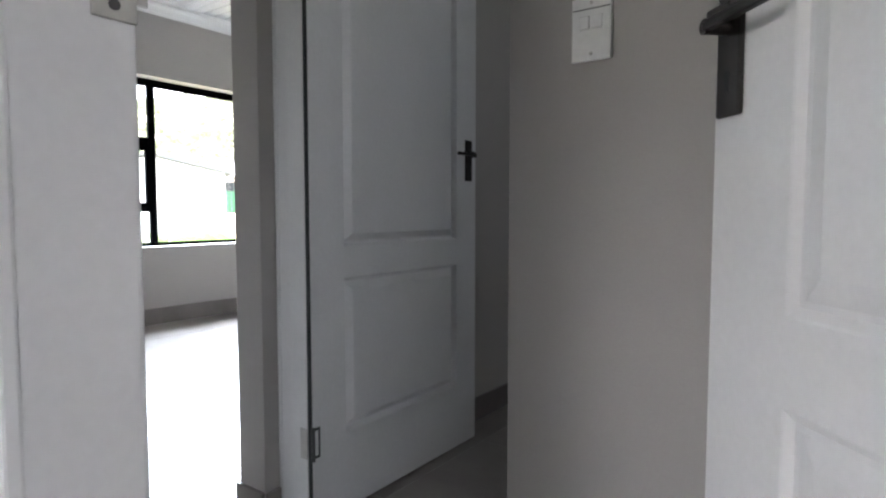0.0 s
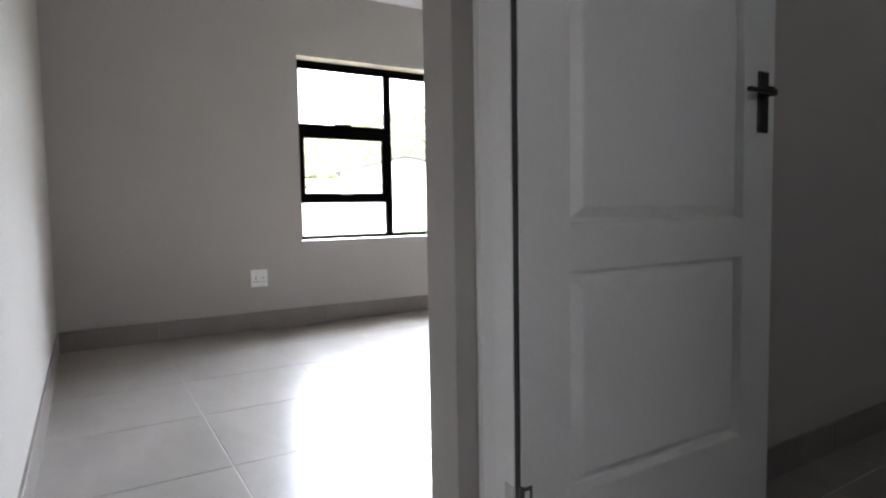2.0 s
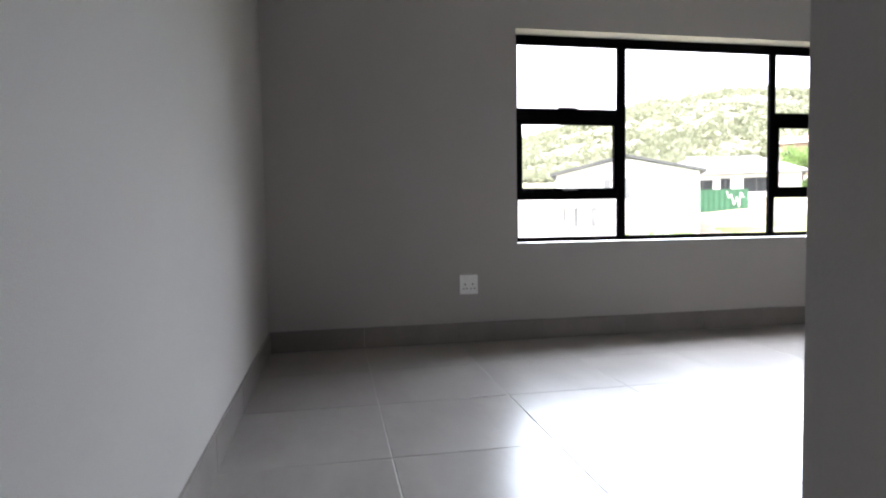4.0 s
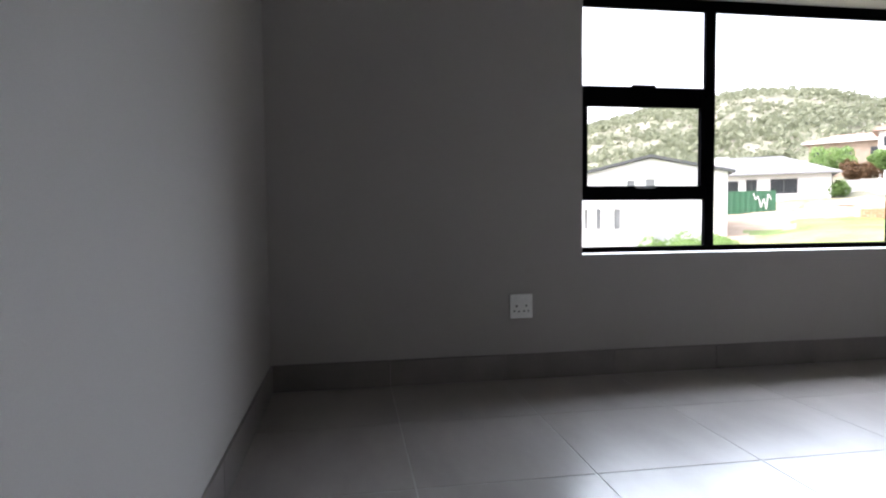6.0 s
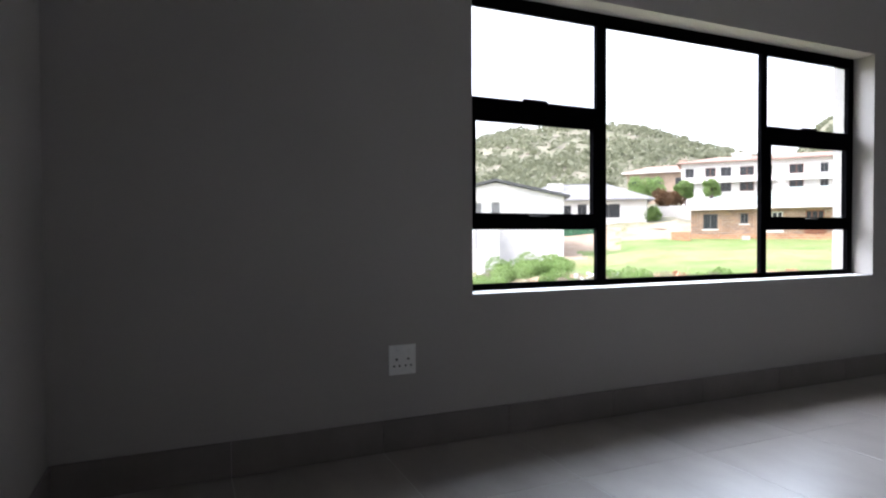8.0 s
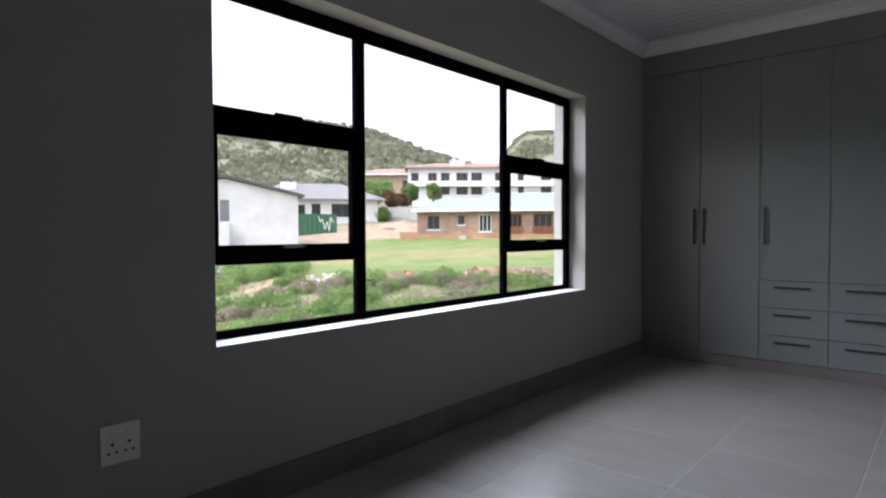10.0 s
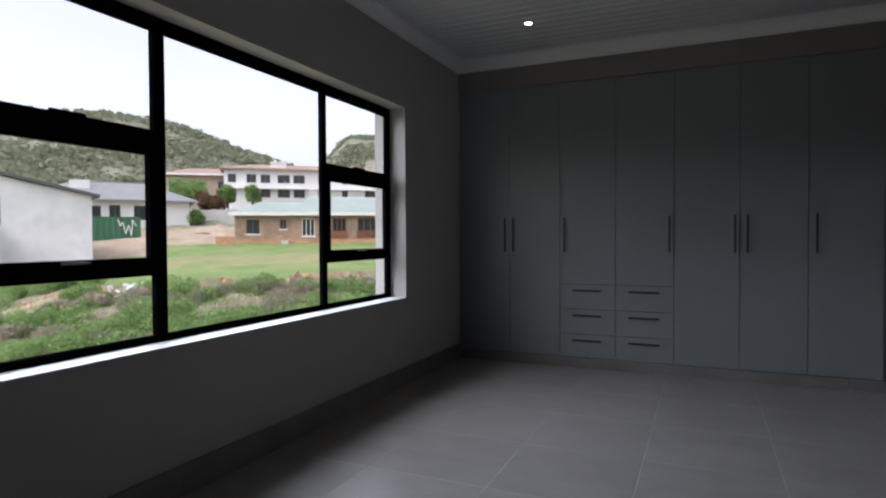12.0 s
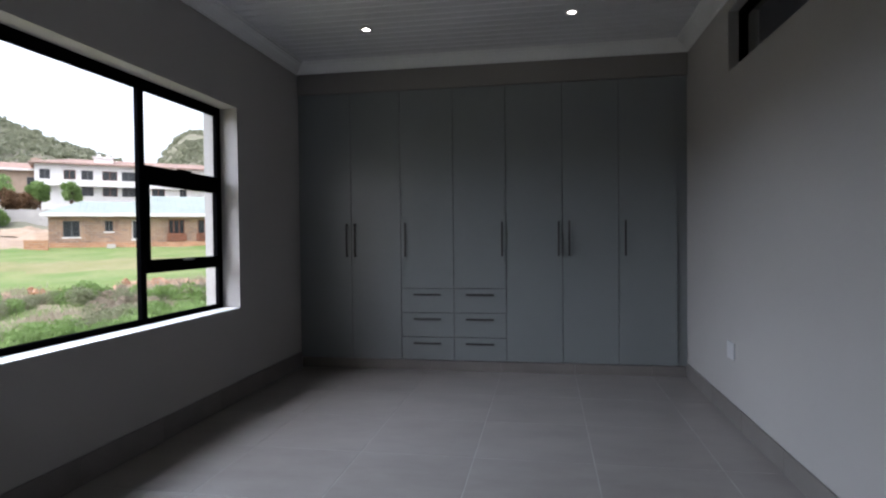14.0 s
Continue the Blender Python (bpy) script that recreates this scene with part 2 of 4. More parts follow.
GREYROOF = material("grey_roof_tile", (0.25, 0.255, 0.265), 0.7, vary=0.1, scale=1.2, fine=0.1)
REDROOF = material("terracotta_roof_tile", (0.34, 0.24, 0.20), 0.8, vary=0.15, scale=1.0, fine=0.12)
DARKTRIM = material("dark_grey_roof_edge", (0.09, 0.095, 0.10), 0.6)
FASCIA = material("white_fascia", (0.7, 0.7, 0.68), 0.6)
TIMBER = material("red_brown_timber", (0.20, 0.075, 0.04), 0.6, vary=0.2, scale=4)
GREENPAINT = material("dark_green_container_paint", (0.03, 0.12, 0.06), 0.55, vary=0.15, scale=1.5, fine=0.06)
BLOCK = material("grey_block_wall", (0.50, 0.49, 0.47), 0.9, vary=0.12, scale=0.6, fine=0.08)
BARK = material("grey_brown_bark", (0.14, 0.10, 0.07), 0.9, vary=0.25, scale=10)
LEAF_A = leaf_material("fresh_green_leaves", (0.16, 0.27, 0.075), (0.29, 0.42, 0.16))
LEAF_B = leaf_material("olive_leaves", (0.19, 0.22, 0.12), (0.31, 0.33, 0.21))
LEAF_C = leaf_material("russet_leaves", (0.12, 0.06, 0.03), (0.20, 0.13, 0.06))
LEAF_D = leaf_material("dry_straw_stems", (0.31, 0.265, 0.20), (0.44, 0.385, 0.31))
LEAF_H = leaf_material("hill_scrub_leaves", (0.19, 0.215, 0.14), (0.275, 0.295, 0.20))
ROCK = two_tone("pale_boulder", (0.26, 0.23, 0.20), (0.46, 0.42, 0.38), 1.5, 0.35, 0.65, 0.95)
SAND = two_tone("sandy_earth", (0.33, 0.25, 0.18), (0.43, 0.35, 0.27), 0.8, 0.35, 0.65, 0.95, 0.4, 12, 0.05)
REDEARTH = two_tone("red_earth", (0.36, 0.20, 0.13), (0.50, 0.34, 0.24), 1.2, 0.35, 0.65, 0.95, 0.4, 12, 0.05)
LAWN = two_tone("cut_lawn", (0.125, 0.22, 0.05), (0.25, 0.285, 0.12), 0.35, 0.35, 0.68, 0.9, 0.5, 25, 0.05, (1, 1, 1))
DRYLAWN = two_tone("olive_dry_lawn", (0.20, 0.225, 0.085), (0.31, 0.285, 0.15), 0.5, 0.35, 0.68, 0.9, 0.5, 25, 0.05, (1, 1, 1))

# ---- mesh helpers ----
def part(name, bm, mat, parent=None, label="", smooth=False):
    """Links a bmesh as one mesh object under a thing or a part."""
    me = bpy.data.meshes.new(name)
    bmesh.ops.recalc_face_normals(bm, faces=bm.faces)
    if smooth:
        for f in bm.faces:
            f.smooth = True
    bm.to_mesh(me)
    bm.free()
    me.materials.append(mat)
    ob = new(name, me)
    if parent is not None:
        ob.parent = parent
    if label:
        ob["label"] = label
    return ob


def empty(name, m, label, category, group="", kind=""):
    ob = new(name)
    ob.matrix_world = m
    ob.empty_display_size = 0.1
    return tagged(ob, label, category, group, kind)


def box(bm, x0, x1, y0, y1, z0, z1, bev=0.0, seg=1):
    """Adds a box, with rounded edges where bev is given."""
    r = bmesh.ops.create_cube(bm, size=1.0)
    vs = r["verts"]
    for v in vs:
        v.co = Vector(((x0 + x1) / 2 + v.co.x * (x1 - x0), (y0 + y1) / 2 + v.co.y * (y1 - y0), (z0 + z1) / 2 + v.co.z * (z1 - z0)))
    if bev:
        es = list({e for v in vs for e in v.link_edges})
        bmesh.ops.bevel(bm, geom=es, offset=bev, segments=seg, profile=0.5, affect="EDGES")
    return bm


def boxes(*dims, bev=0.0, seg=1):
    bm = bmesh.new()
    for d in dims:
        box(bm, *d, bev=bev, seg=seg)
    return bm


def rod(bm, a, b, r, n=10, r2=None):
    """Adds a round bar from a to b."""
    a, b = Vector(a), Vector(b)
    m = Matrix.Translation((a + b) / 2) @ (b - a).to_track_quat("Z", "Y").to_matrix().to_4x4()
    bmesh.ops.create_cone(bm, cap_ends=True, segments=n, radius1=r, radius2=r if r2 is None else r2, depth=(b - a).length, matrix=m)
    return bm


def wall_mesh(axis, u0, u1, z0, z1, w0, w1, openings=()):
    """A wall along x or y with real openings (ua, ub, za, zb) through its thickness w0 to w1."""
    us = sorted({u0, u1, *(v for o in openings for v in o[:2] if u0 < v < u1)})
    zs = sorted({z0, z1, *(v for o in openings for v in o[2:] if z0 < v < z1)})

    def solid(i, j):
        if not (0 <= i < len(us) - 1 and 0 <= j < len(zs) - 1):
            return False
        u, z = (us[i] + us[i + 1]) / 2, (zs[j] + zs[j + 1]) / 2
        return not any(a < u < b and c < z < d for a, b, c, d in openings)

    bm = bmesh.new()
    cache = {}

    def v(u, w, z):
        co = (u, w, z) if axis == "x" else (w, u, z)
        if co not in cache:
            cache[co] = bm.verts.new(co)
        return cache[co]

    for i in range(len(us) - 1):
        for j in range(len(zs) - 1):
            if not solid(i, j):
                continue
            a, b, c, d = us[i], us[i + 1], zs[j], zs[j + 1]
            for w in (w0, w1):
                bm.faces.new((v(a, w, c), v(b, w, c), v(b, w, d), v(a, w, d)))
            for di, dj, p, q in ((-1, 0, (a, c), (a, d)), (1, 0, (b, c), (b, d)), (0, -1, (a, c), (b, c)), (0, 1, (a, d), (b, d))):
                if not solid(i + di, j + dj):
                    bm.faces.new((v(p[0], w0, p[1]), v(q[0], w0, q[1]), v(q[0], w1, q[1]), v(p[0], w1, p[1])))
    return bm


def wall(name, label, axis, u0, u1, z0, z1, w0, w1, openings=(), mat=None):
    ob = part(name, wall_mesh(axis, u0, u1, z0, z1, w0, w1, openings), mat or PAINT)
    return tagged(ob, label, "wall", kind="structure")


# ---- the rooms' measures ----
XW, XE = -4.30, -1.045          # bedroom, window wall and east wall
YS, YN = 0.70, 6.242            # bedroom south wall, wardrobe front
HN = 1.57                       # hall's north wall
CEIL_Z = 2.66
WIN = (2.320, 5.198, 0.648, 2.066)
BACK = 6.86

wall("wall_west", "greige painted plaster wall round the wide window", "y", 0.40, 7.05, -0.3, 2.95, -4.56, XW, [WIN])
wall("wall_south", "greige painted plaster wall beside the bedroom door", "x", XW, 2.40, -0.02, 2.95, 0.56, YS, [(0.065, 0.945, -0.02, 2.13)])
wall("wall_hall_north", "greige painted hall wall with a light switch", "x", -1.031, 2.40, -0.02, 2.95, HN, 1.639, [(-0.91, -0.072, -0.02, 2.13)])
wall("wall_hall_inner", "greige painted wall behind the hall", "x", -1.031, 2.40, -0.02, 2.95, 1.640, 1.70, [(-0.908, 0.245, -0.02, 2.13)])
wall("wall_east", "greige painted bedroom wall with a high narrow window", "y", 1.701, 7.05, -0.02, 2.95, XE, -0.87, [(3.95, 5.205, 2.132, 2.50)])
wall("wall_north", "greige painted wall behind the built-in wardrobe", "x", XW, 2.40, -0.02, 2.95, BACK, 7.05)
wall("wall_bulkhead", "dark taupe bulkhead above the wardrobe doors", "x", XW, XE, 2.395, 2.95, YN - 0.004, BACK, mat=TAUPE)
# the second opening is unseen, added for the study's side fill
wall("wall_far_east", "greige painted end wall of the hall", "y", -2.60, 7.05, -0.02, 2.95, 2.40, 2.55, [(2.75, 3.45, 2.0, 2.5), (-1.2, -0.5, 1.25, 2.25)])
wall("wall_study_west", "greige painted wall of the room behind the hall", "y", -2.45, 0.56, -0.02, 2.95, -1.35, -1.20)
wall("wall_study_south", "greige painted wall with a window opening", "x", -1.35, 2.40, -0.02, 2.95, -2.60, -2.45, [(-0.3, 0.6, 0.95, 2.05)])


# ---- ceiling: one mesh of narrow boards with V joints ----
def board_ceiling():
    bm = bmesh.new()
    y, w = 0.40, 0.10
    while y < 7.0:
        prof = [(y + 0.002, CEIL_Z + 0.008), (y + 0.009, CEIL_Z), (y + w - 0.009, CEIL_Z), (y + w - 0.002, CEIL_Z + 0.008)]
        a = [bm.verts.new((XW - 0.02, p, z)) for p, z in prof]
        b = [bm.verts.new((XE + 0.02, p, z)) for p, z in prof]
        for i in range(3):
            bm.faces.new((a[i], a[i + 1], b[i + 1], b[i]))
        y += w
    box(bm, XW - 0.02, XE + 0.02, 0.40, 7.0, CEIL_Z + 0.0082, CEIL_Z + 0.05)
    return bm


tagged(part("ceiling", board_ceiling(), CEIL), "white tongue-and-groove board ceiling", "ceiling", kind="structure")
tagged(part("ceiling_hall", boxes((XE + 0.021, 2.40, -2.6, 7.0, CEIL_Z, CEIL_Z + 0.05)), CEIL), "plain white hall ceiling", "ceiling", kind="structure")
# the eaves are out of view, added to shade the floor below the window
tagged(part("roof_slab", boxes((-5.15, 2.9, -3.0, 7.4, 2.955, 3.05), (-5.15, -5.12, -3.0, 7.4, 2.70, 2.955), (-5.12, -4.561, -3.0, 7.4, 2.72, 2.74)), CEIL), "flat roof slab with unseen eaves added to cut high sky light", "roof", kind="structure")


def cornice():
    """A stepped, coved moulding swept round the bedroom."""
    prof = [(0, -0.088), (0.012, -0.088), (0.014, -0.077), (0.022, -0.074), (0.034, -0.058), (0.052, -0.040), (0.074, -0.028), (0.078, -0.021), (0.092, -0.020), (0.094, -0.008), (0.104, -0.006), (0.104, 0.0)]
    bm = bmesh.new()
    rings = []
    for sx, sy, x, y in ((1, 1, XW, YS), (-1, 1, XE, YS), (-1, -1, XE, YN - 0.004), (1, -1, XW, YN - 0.004)):
        rings.append([bm.verts.new((x + sx * o, y + sy * o, CEIL_Z + z)) for o, z in prof])
    for k in range(4):
        a, b = rings[k], rings[(k + 1) % 4]
        for i in range(len(prof) - 1):
            bm.faces.new((a[i], a[i + 1], b[i + 1], b[i]))
    return bm


tagged(part("cornice", cornice(), CORNICE), "white stepped plaster cornice round the ceiling", "cornice", kind="structure")


# ---- the wide window ----
def add_window():
    y0, y1, z0, z1 = WIN
    xi, xo = -4.43, -4.458
    w = empty("window_1", pose(-4.45, (y0 + y1) / 2, z0), "wide black aluminium window with opening side casements", "window", kind="structure")
    inv = w.matrix_world.inverted()

    def add(name, bm, mat, parent=None, label=""):
        ob = part(name, bm, mat, parent or w, label)
        if parent is None:
            ob.matrix_parent_inverse = inv
        return ob

    bv = 0.003
    add("window_frame", boxes((xo, xi, y0, y1, z1 - 0.062, z1, ), (xo, xi, y0, y1, z0 + 0.001, z0 + 0.036), (xo, xi, y0, y0 + 0.05, z0 + 0.036, z1 - 0.062), (xo, xi, y1 - 0.05, y1, z0 + 0.036, z1 - 0.062)), ALU)
    add("mullion", boxes((xo, xi + 0.004, 3.110, 3.170, z0 + 0.036, z1 - 0.062), bev=bv), ALU)
    add("mullion", boxes((xo, xi + 0.004, 4.332, 4.380, z0 + 0.036, z1 - 0.062), bev=bv), ALU)
    for ya, yb in ((y0 + 0.05, 3.110), (4.380, y1 - 0.05)):
        add("transom", boxes((xo, xi, ya, yb, 1.505, 1.575), bev=bv), ALU)
        add("transom", boxes((xo, xi, ya, yb, 0.945, 0.992), bev=bv), ALU)
        # the opening sash between the transoms
        s0, s1, t0, t1 = ya + 0.002, yb - 0.002, 0.984, 1.513
        sash = add("sash", boxes((xo + 0.006, xi + 0.010, s0, s1, t1 - 0.050, t1), (xo + 0.006, xi + 0.010, s0, s1, t0, t0 + 0.040), (xo + 0.006, xi + 0.010, s0, s0 + 0.028, t0 + 0.040, t1 - 0.050), (xo + 0.006, xi + 0.010, s1 - 0.028, s1, t0 + 0.040, t1 - 0.050)), ALU)
        mid = (s0 + s1) / 2
        hd = bmesh.new()
        box(hd, xi + 0.010, xi + 0.018, mid - 0.05, mid + 0.05, t0 + 0.024, t0 + 0.036, 0.002)
        box(hd, xi + 0.018, xi + 0.026, mid - 0.045, mid + 0.06, t0 + 0.027, t0 + 0.034, 0.002)
        add("window_handle", hd, STEEL)
        add("window_stay", boxes((xi + 0.001, xi + 0.012, mid - 0.08, mid + 0.06, 1.570, 1.583), bev=0.002), ALU)
        for za, zb in ((z0 + 0.036, 0.945), (t0 + 0.040, t1 - 0.050), (1.575, z1 - 0.062)):
            g = add("pane", boxes((-4.447, -4.443, ya, yb, za, zb)), GLASS)
            g.visible_shadow = False
    add("window_sill", boxes((xi + 0.001, XW + 0.002, y0 + 0.001, y1 - 0.001, z0 + 0.0005, z0 + 0.006), bev=0.002), WHITE, None, "white painted sill")
    g = add("pane", boxes((-4.447, -4.443, 3.170, 4.332, z0 + 0.036, z1 - 0.062)), GLASS)
    g.visible_shadow = False


add_window()


def add_high_window():
    y0, y1, z0, z1 = 3.95, 5.205, 2.132, 2.50
    w = empty("window_2", pose(-0.96, (y0 + y1) / 2, z0), "narrow high black-framed window between two rooms", "window", kind="structure")
    inv = w.matrix_world.inverted()
    ob = part("window_frame", boxes((-0.985, -0.94, y0, y1, z0, z0 + 0.035), (-0.985, -0.94, y0, y1, z1 - 0.035, z1), (-0.985, -0.94, y0, y0 + 0.035, z0 + 0.035, z1 - 0.035), (-0.985, -0.94, y1 - 0.035, y1, z0 + 0.035, z1 - 0.035)), ALU, w)
    ob.matrix_parent_inverse = inv
    ob = part("pane", boxes((-0.964, -0.96, y0 + 0.035, y1 - 0.035, z0 + 0.035, z1 - 0.035)), GLASS, w)
    ob.matrix_parent_inverse = inv
    ob.visible_shadow = False


add_high_window()


# ---- door frames and two-panel doors ----
def add_door_frame(name, label, x0, x1, ya, yb, face, stop_y0, stop_y1, head=2.09):
    """A painted timber frame between x0 and x1 (outer), of width face; the stop is the raised strip that the leaf closes on."""
    fr = empty(name, pose(x0, (ya + yb) / 2, 0), label, "door frame", kind="structure")
    inv = fr.matrix_world.inverted()

    def add(n, bm, mat=WHITE, lab=""):
        ob = part(n, bm, mat, fr, lab)
        ob.matrix_parent_inverse = inv
        return ob

    for sgn, xa in ((1, x0), (-1, x1)):
        xb = xa + sgn * (face if name != "door_frame_2" else face + 0.011)
        bm = boxes((min(xa, xb), max(xa, xb), ya, yb, 0.001, head), bev=0.006, seg=3)
        add("jamb", bm)
        xc = xb + sgn * 0.006
        add("door_stop", boxes((min(xb, xc) - 0.001, max(xb, xc), stop_y0, stop_y1, 0.001, head - 0.012), bev=0.003, seg=2))
    add("head", boxes((x0, x1, ya + 0.001, yb - 0.001, head, head + face * 0.5), bev=0.004, seg=2))
    return fr, add


frame_2, add2 = add_door_frame("door_frame_2", "white painted timber door frame in the hall", -0.9065, 0.243, 1.652, 1.70, 0.1065, 1.690, 1.70)
add2("architrave", boxes((-0.9085, -0.830, 1.626, 1.643, 0.001, 2.09), (-0.832, -0.7670, 1.615, 1.6255, 0.001, 2.089), bev=0.004, seg=2))
# black strips paint the deep shade between frame and leaf
add2("gap_shade", boxes((-0.7667, -0.7545, 1.6165, 1.6212, 0.002, 2.08), (-0.829, -0.7855, 1.632, 1.6515, 0.002, 2.08)), SLOT, "black strips standing in for shade in the hinge gap")
add2("hinge_leaf", boxes((-0.797, -0.7671, 1.6128, 1.6149, 0.214, 0.306), bev=0.0006), NICKEL, "satin steel hinge leaf")
add2("architrave", boxes((-0.9088, -0.893, 1.623, 1.630, 0.001, 2.09), bev=0.003, seg=2))
frame_1, add1 = add_door_frame("door_frame_1", "white painted timber door frame with a strike plate", 0.067, 0.943, 0.603, 0.702, 0.033, 0.603, 0.616)
strike = bmesh.new()
box(strike, 0.1000, 0.1022, 0.668, 0.701, 1.080, 1.189, 0.001)
box(strike, 0.1000, 0.1035, 0.699, 0.7085, 1.094, 1.169, 0.001)
add1("strike_plate", strike, NICKEL, "satin metal strike plate")
for zz in (1.091, 1.178):
    sc = bmesh.new()
    rod(sc, (0.1015, 0.684, zz), (0.1032, 0.684, zz), 0.0042, 12)
    add1("screw", sc, STEEL)
add1("strike_slot", boxes((0.1015, 0.1029, 0.674, 0.692, 1.106, 1.160)), SLOT)


def panel_side(bm, w, h, y, sgn, panels, depth=0.017):
    """One moulded face of a leaf: flat rails and stiles, a sunk bevel and a raised field in each panel."""
    us = sorted({0, w, *(v for p in panels for v in p[:2])})
    zs = sorted({0, h, *(v for p in panels for v in p[2:])})
    for i in range(len(us) - 1):
        for j in range(len(zs) - 1):
            u, z = (us[i] + us[i + 1]) / 2, (zs[j] + zs[j + 1]) / 2
            if any(a < u < b and c < z < d for a, b, c, d in panels):
                continue
            bm.faces.new([bm.verts.new((q, y, r)) for q, r in ((us[i], zs[j]), (us[i + 1], zs[j]), (us[i + 1], zs[j + 1]), (us[i], zs[j + 1]))])
    for a, b, c, d in panels:
        rings = []
        for ins, dep in ((0, 0), (0.003, 0.001), (0.012, depth), (0.019, depth), (0.040, 0.002), (0.044, 0.001)):
            rings.append([bm.verts.new((q, y - sgn * dep, r)) for q, r in ((a + ins, c + ins), (b - ins, c + ins), (b - ins, d - ins), (a + ins, d - ins))])
        for r0, r1 in zip(rings, rings[1:]):
            for k in range(4):
                bm.faces.new((r0[k], r0[(k + 1) % 4], r1[(k + 1) % 4], r1[k]))
        bm.faces.new(rings[-1])


def leaf_mesh(w, h, th, panels, depth):
    """A leaf from its hinge edge along x; its faces lie at y = 0 and y = -th."""
    bm = bmesh.new()
    panel_side(bm, w, h, 0, 1, panels, depth)
    panel_side(bm, w, h, -th, -1, panels, 0.006)
    for (a, c), (b, d) in (((0, 0), (w, 0)), ((w, 0), (w, h)), ((w, h), (0, h)), ((0, h), (0, 0))):
        bm.faces.new([bm.verts.new(p) for p in ((a, 0, c), (b, 0, d), (b, -th, d), (a, -th, c))])
    bmesh.ops.remove_doubles(bm, verts=bm.verts, dist=1e-5)
    return bm


def lever_set(door, u, zc, y, sgn, toward):
    """Plate, keyhole and a folded flat lever on one face of a leaf."""
    bm = bmesh.new()
    pl = 0.0075
    box(bm, u - 0.022, u + 0.022, min(y, y + sgn * pl), max(y, y + sgn * pl), zc - 0.115, zc + 0.045, 0.003, 2)
    plate = part("handle_plate", bm, BRONZE, door, "dark bronze handle plate")
    bm = bmesh.new()
    zc -= 0.014
    rod(bm, (u, y + sgn * pl, zc), (u, y + sgn * 0.038, zc), 0.009, 14)
    v0, v1 = y + sgn * 0.028, y + sgn * 0.042
    box(bm, min(u, u + toward * 0.115), max(u, u + toward * 0.115), min(v0, v1), max(v0, v1), zc - 0.006, zc + 0.006, 0.004, 2)
    a, b = u + toward * 0.01, u + toward * 0.055
    box(bm, min(a, b), max(a, b), min(v0, v1), max(v0, v1), zc + 0.004, zc + 0.013, 0.003, 2)
    part("lever", bm, BRONZE, door)
    bm = bmesh.new()
    rod(bm, (u, y + sgn * pl, zc - 0.054), (u, y + sgn * (pl + 0.0008), zc - 0.054), 0.0055, 14)
    box(bm, u - 0.003, u + 0.003, min(y + sgn * pl, y + sgn * (pl + 0.0008)), max(y + sgn * pl, y + sgn * (pl + 0.0008)), zc - 0.073, zc - 0.054)
    part("keyhole", bm, SLOT, plate)


def add_door(name, label, m, w, lever_z, backset=0.058, th=0.040, depth=0.015):
    panels = [(0.132, w - 0.131, 0.241, 0.730), (0.132, w - 0.131, 0.823, 1.905)]
    d = empty(name, m, label, "door", kind="structure")
    part("leaf", leaf_mesh(w, 2.03, th, panels, depth), WHITE, d)
    lever_set(d, w - backset, lever_z, 0, 1, -1)
    lever_set(d, w - backset, lever_z, -th, -1, -1)
    part("lock_edge", boxes((w, w + 0.0012, -th + 0.008, -0.008, 1.06, 1.22)), NICKEL, d)
    for zz in (0.200, 1.78):
        bm = bmesh.new()
        box(bm, -0.0012, 0.0, -th + 0.003, -0.002, zz, zz + 0.10)
        rod(bm, (-0.004, 0.005, zz), (-0.004, 0.005, zz + 0.10), 0.006, 10)
        box(bm, -0.004, 0.026, 0.0003, 0.0022, zz + 0.004, zz + 0.012)
        box(bm, -0.004, 0.026, 0.0003, 0.0022, zz + 0.088, zz + 0.096)
        box(bm, 0.020, 0.026, 0.0003, 0.0022, zz + 0.012, zz + 0.088)
        part("hinge", bm, STEEL, d, "satin steel butt hinge")
    return d


# hall door stands open at a right angle, its face towards +x; along the leaf is +y
add_door("door_2", "white two-panel moulded door standing wide open", Matrix.Translation((-0.752, 1.622, 0.012)) @ Matrix(((0, 1, 0, 0), (1, 0, 0, 0), (0, 0, 1, 0), (0, 0, 0, 1))), 0.878, 1.168, 0.058, 0.032, 0.020)
# the passed door: from its hinge towards -x, +y
hx, hy, ex, ey = 0.898, 0.712, 0.392, 1.253
ang = math.atan2(ey - hy, ex - hx)
add_door("door_1", "white two-panel moulded door standing half open", pose(hx, hy, 0.012, 0, 0, math.degrees(ang)), math.hypot(ex - hx, ey - hy), 1.156, 0.032, 0.040, 0.007)


# ---- switch and sockets ----
def add_switch():
    s = empty("light_switch", pose(0.108, HN, 1.29), "white plastic two-gang light switch on the hall wall", "switch")
    part("cover_plate", boxes((-0.040, 0.040, -0.0095, 0, -0.060, 0.060), bev=0.003, seg=2), PLASTIC, s)
    for u in (-0.013, 0.013):
        part("rocker", boxes((u - 0.010, u + 0.010, -0.0135, -0.009, -0.002, 0.024), bev=0.0025, seg=2), PLASTIC, s)
    part("trim_line", boxes((-0.036, 0.036, -0.0101, -0.0090, 0.036, 0.0378)), CARCASS, s)
    for zz in (-0.047, 0.048):
        bm = bmesh.new()
        rod(bm, (0, -0.009, zz), (0, -0.0108, zz), 0.0032, 10)
        part("screw", bm, NICKEL, s)


add_switch()


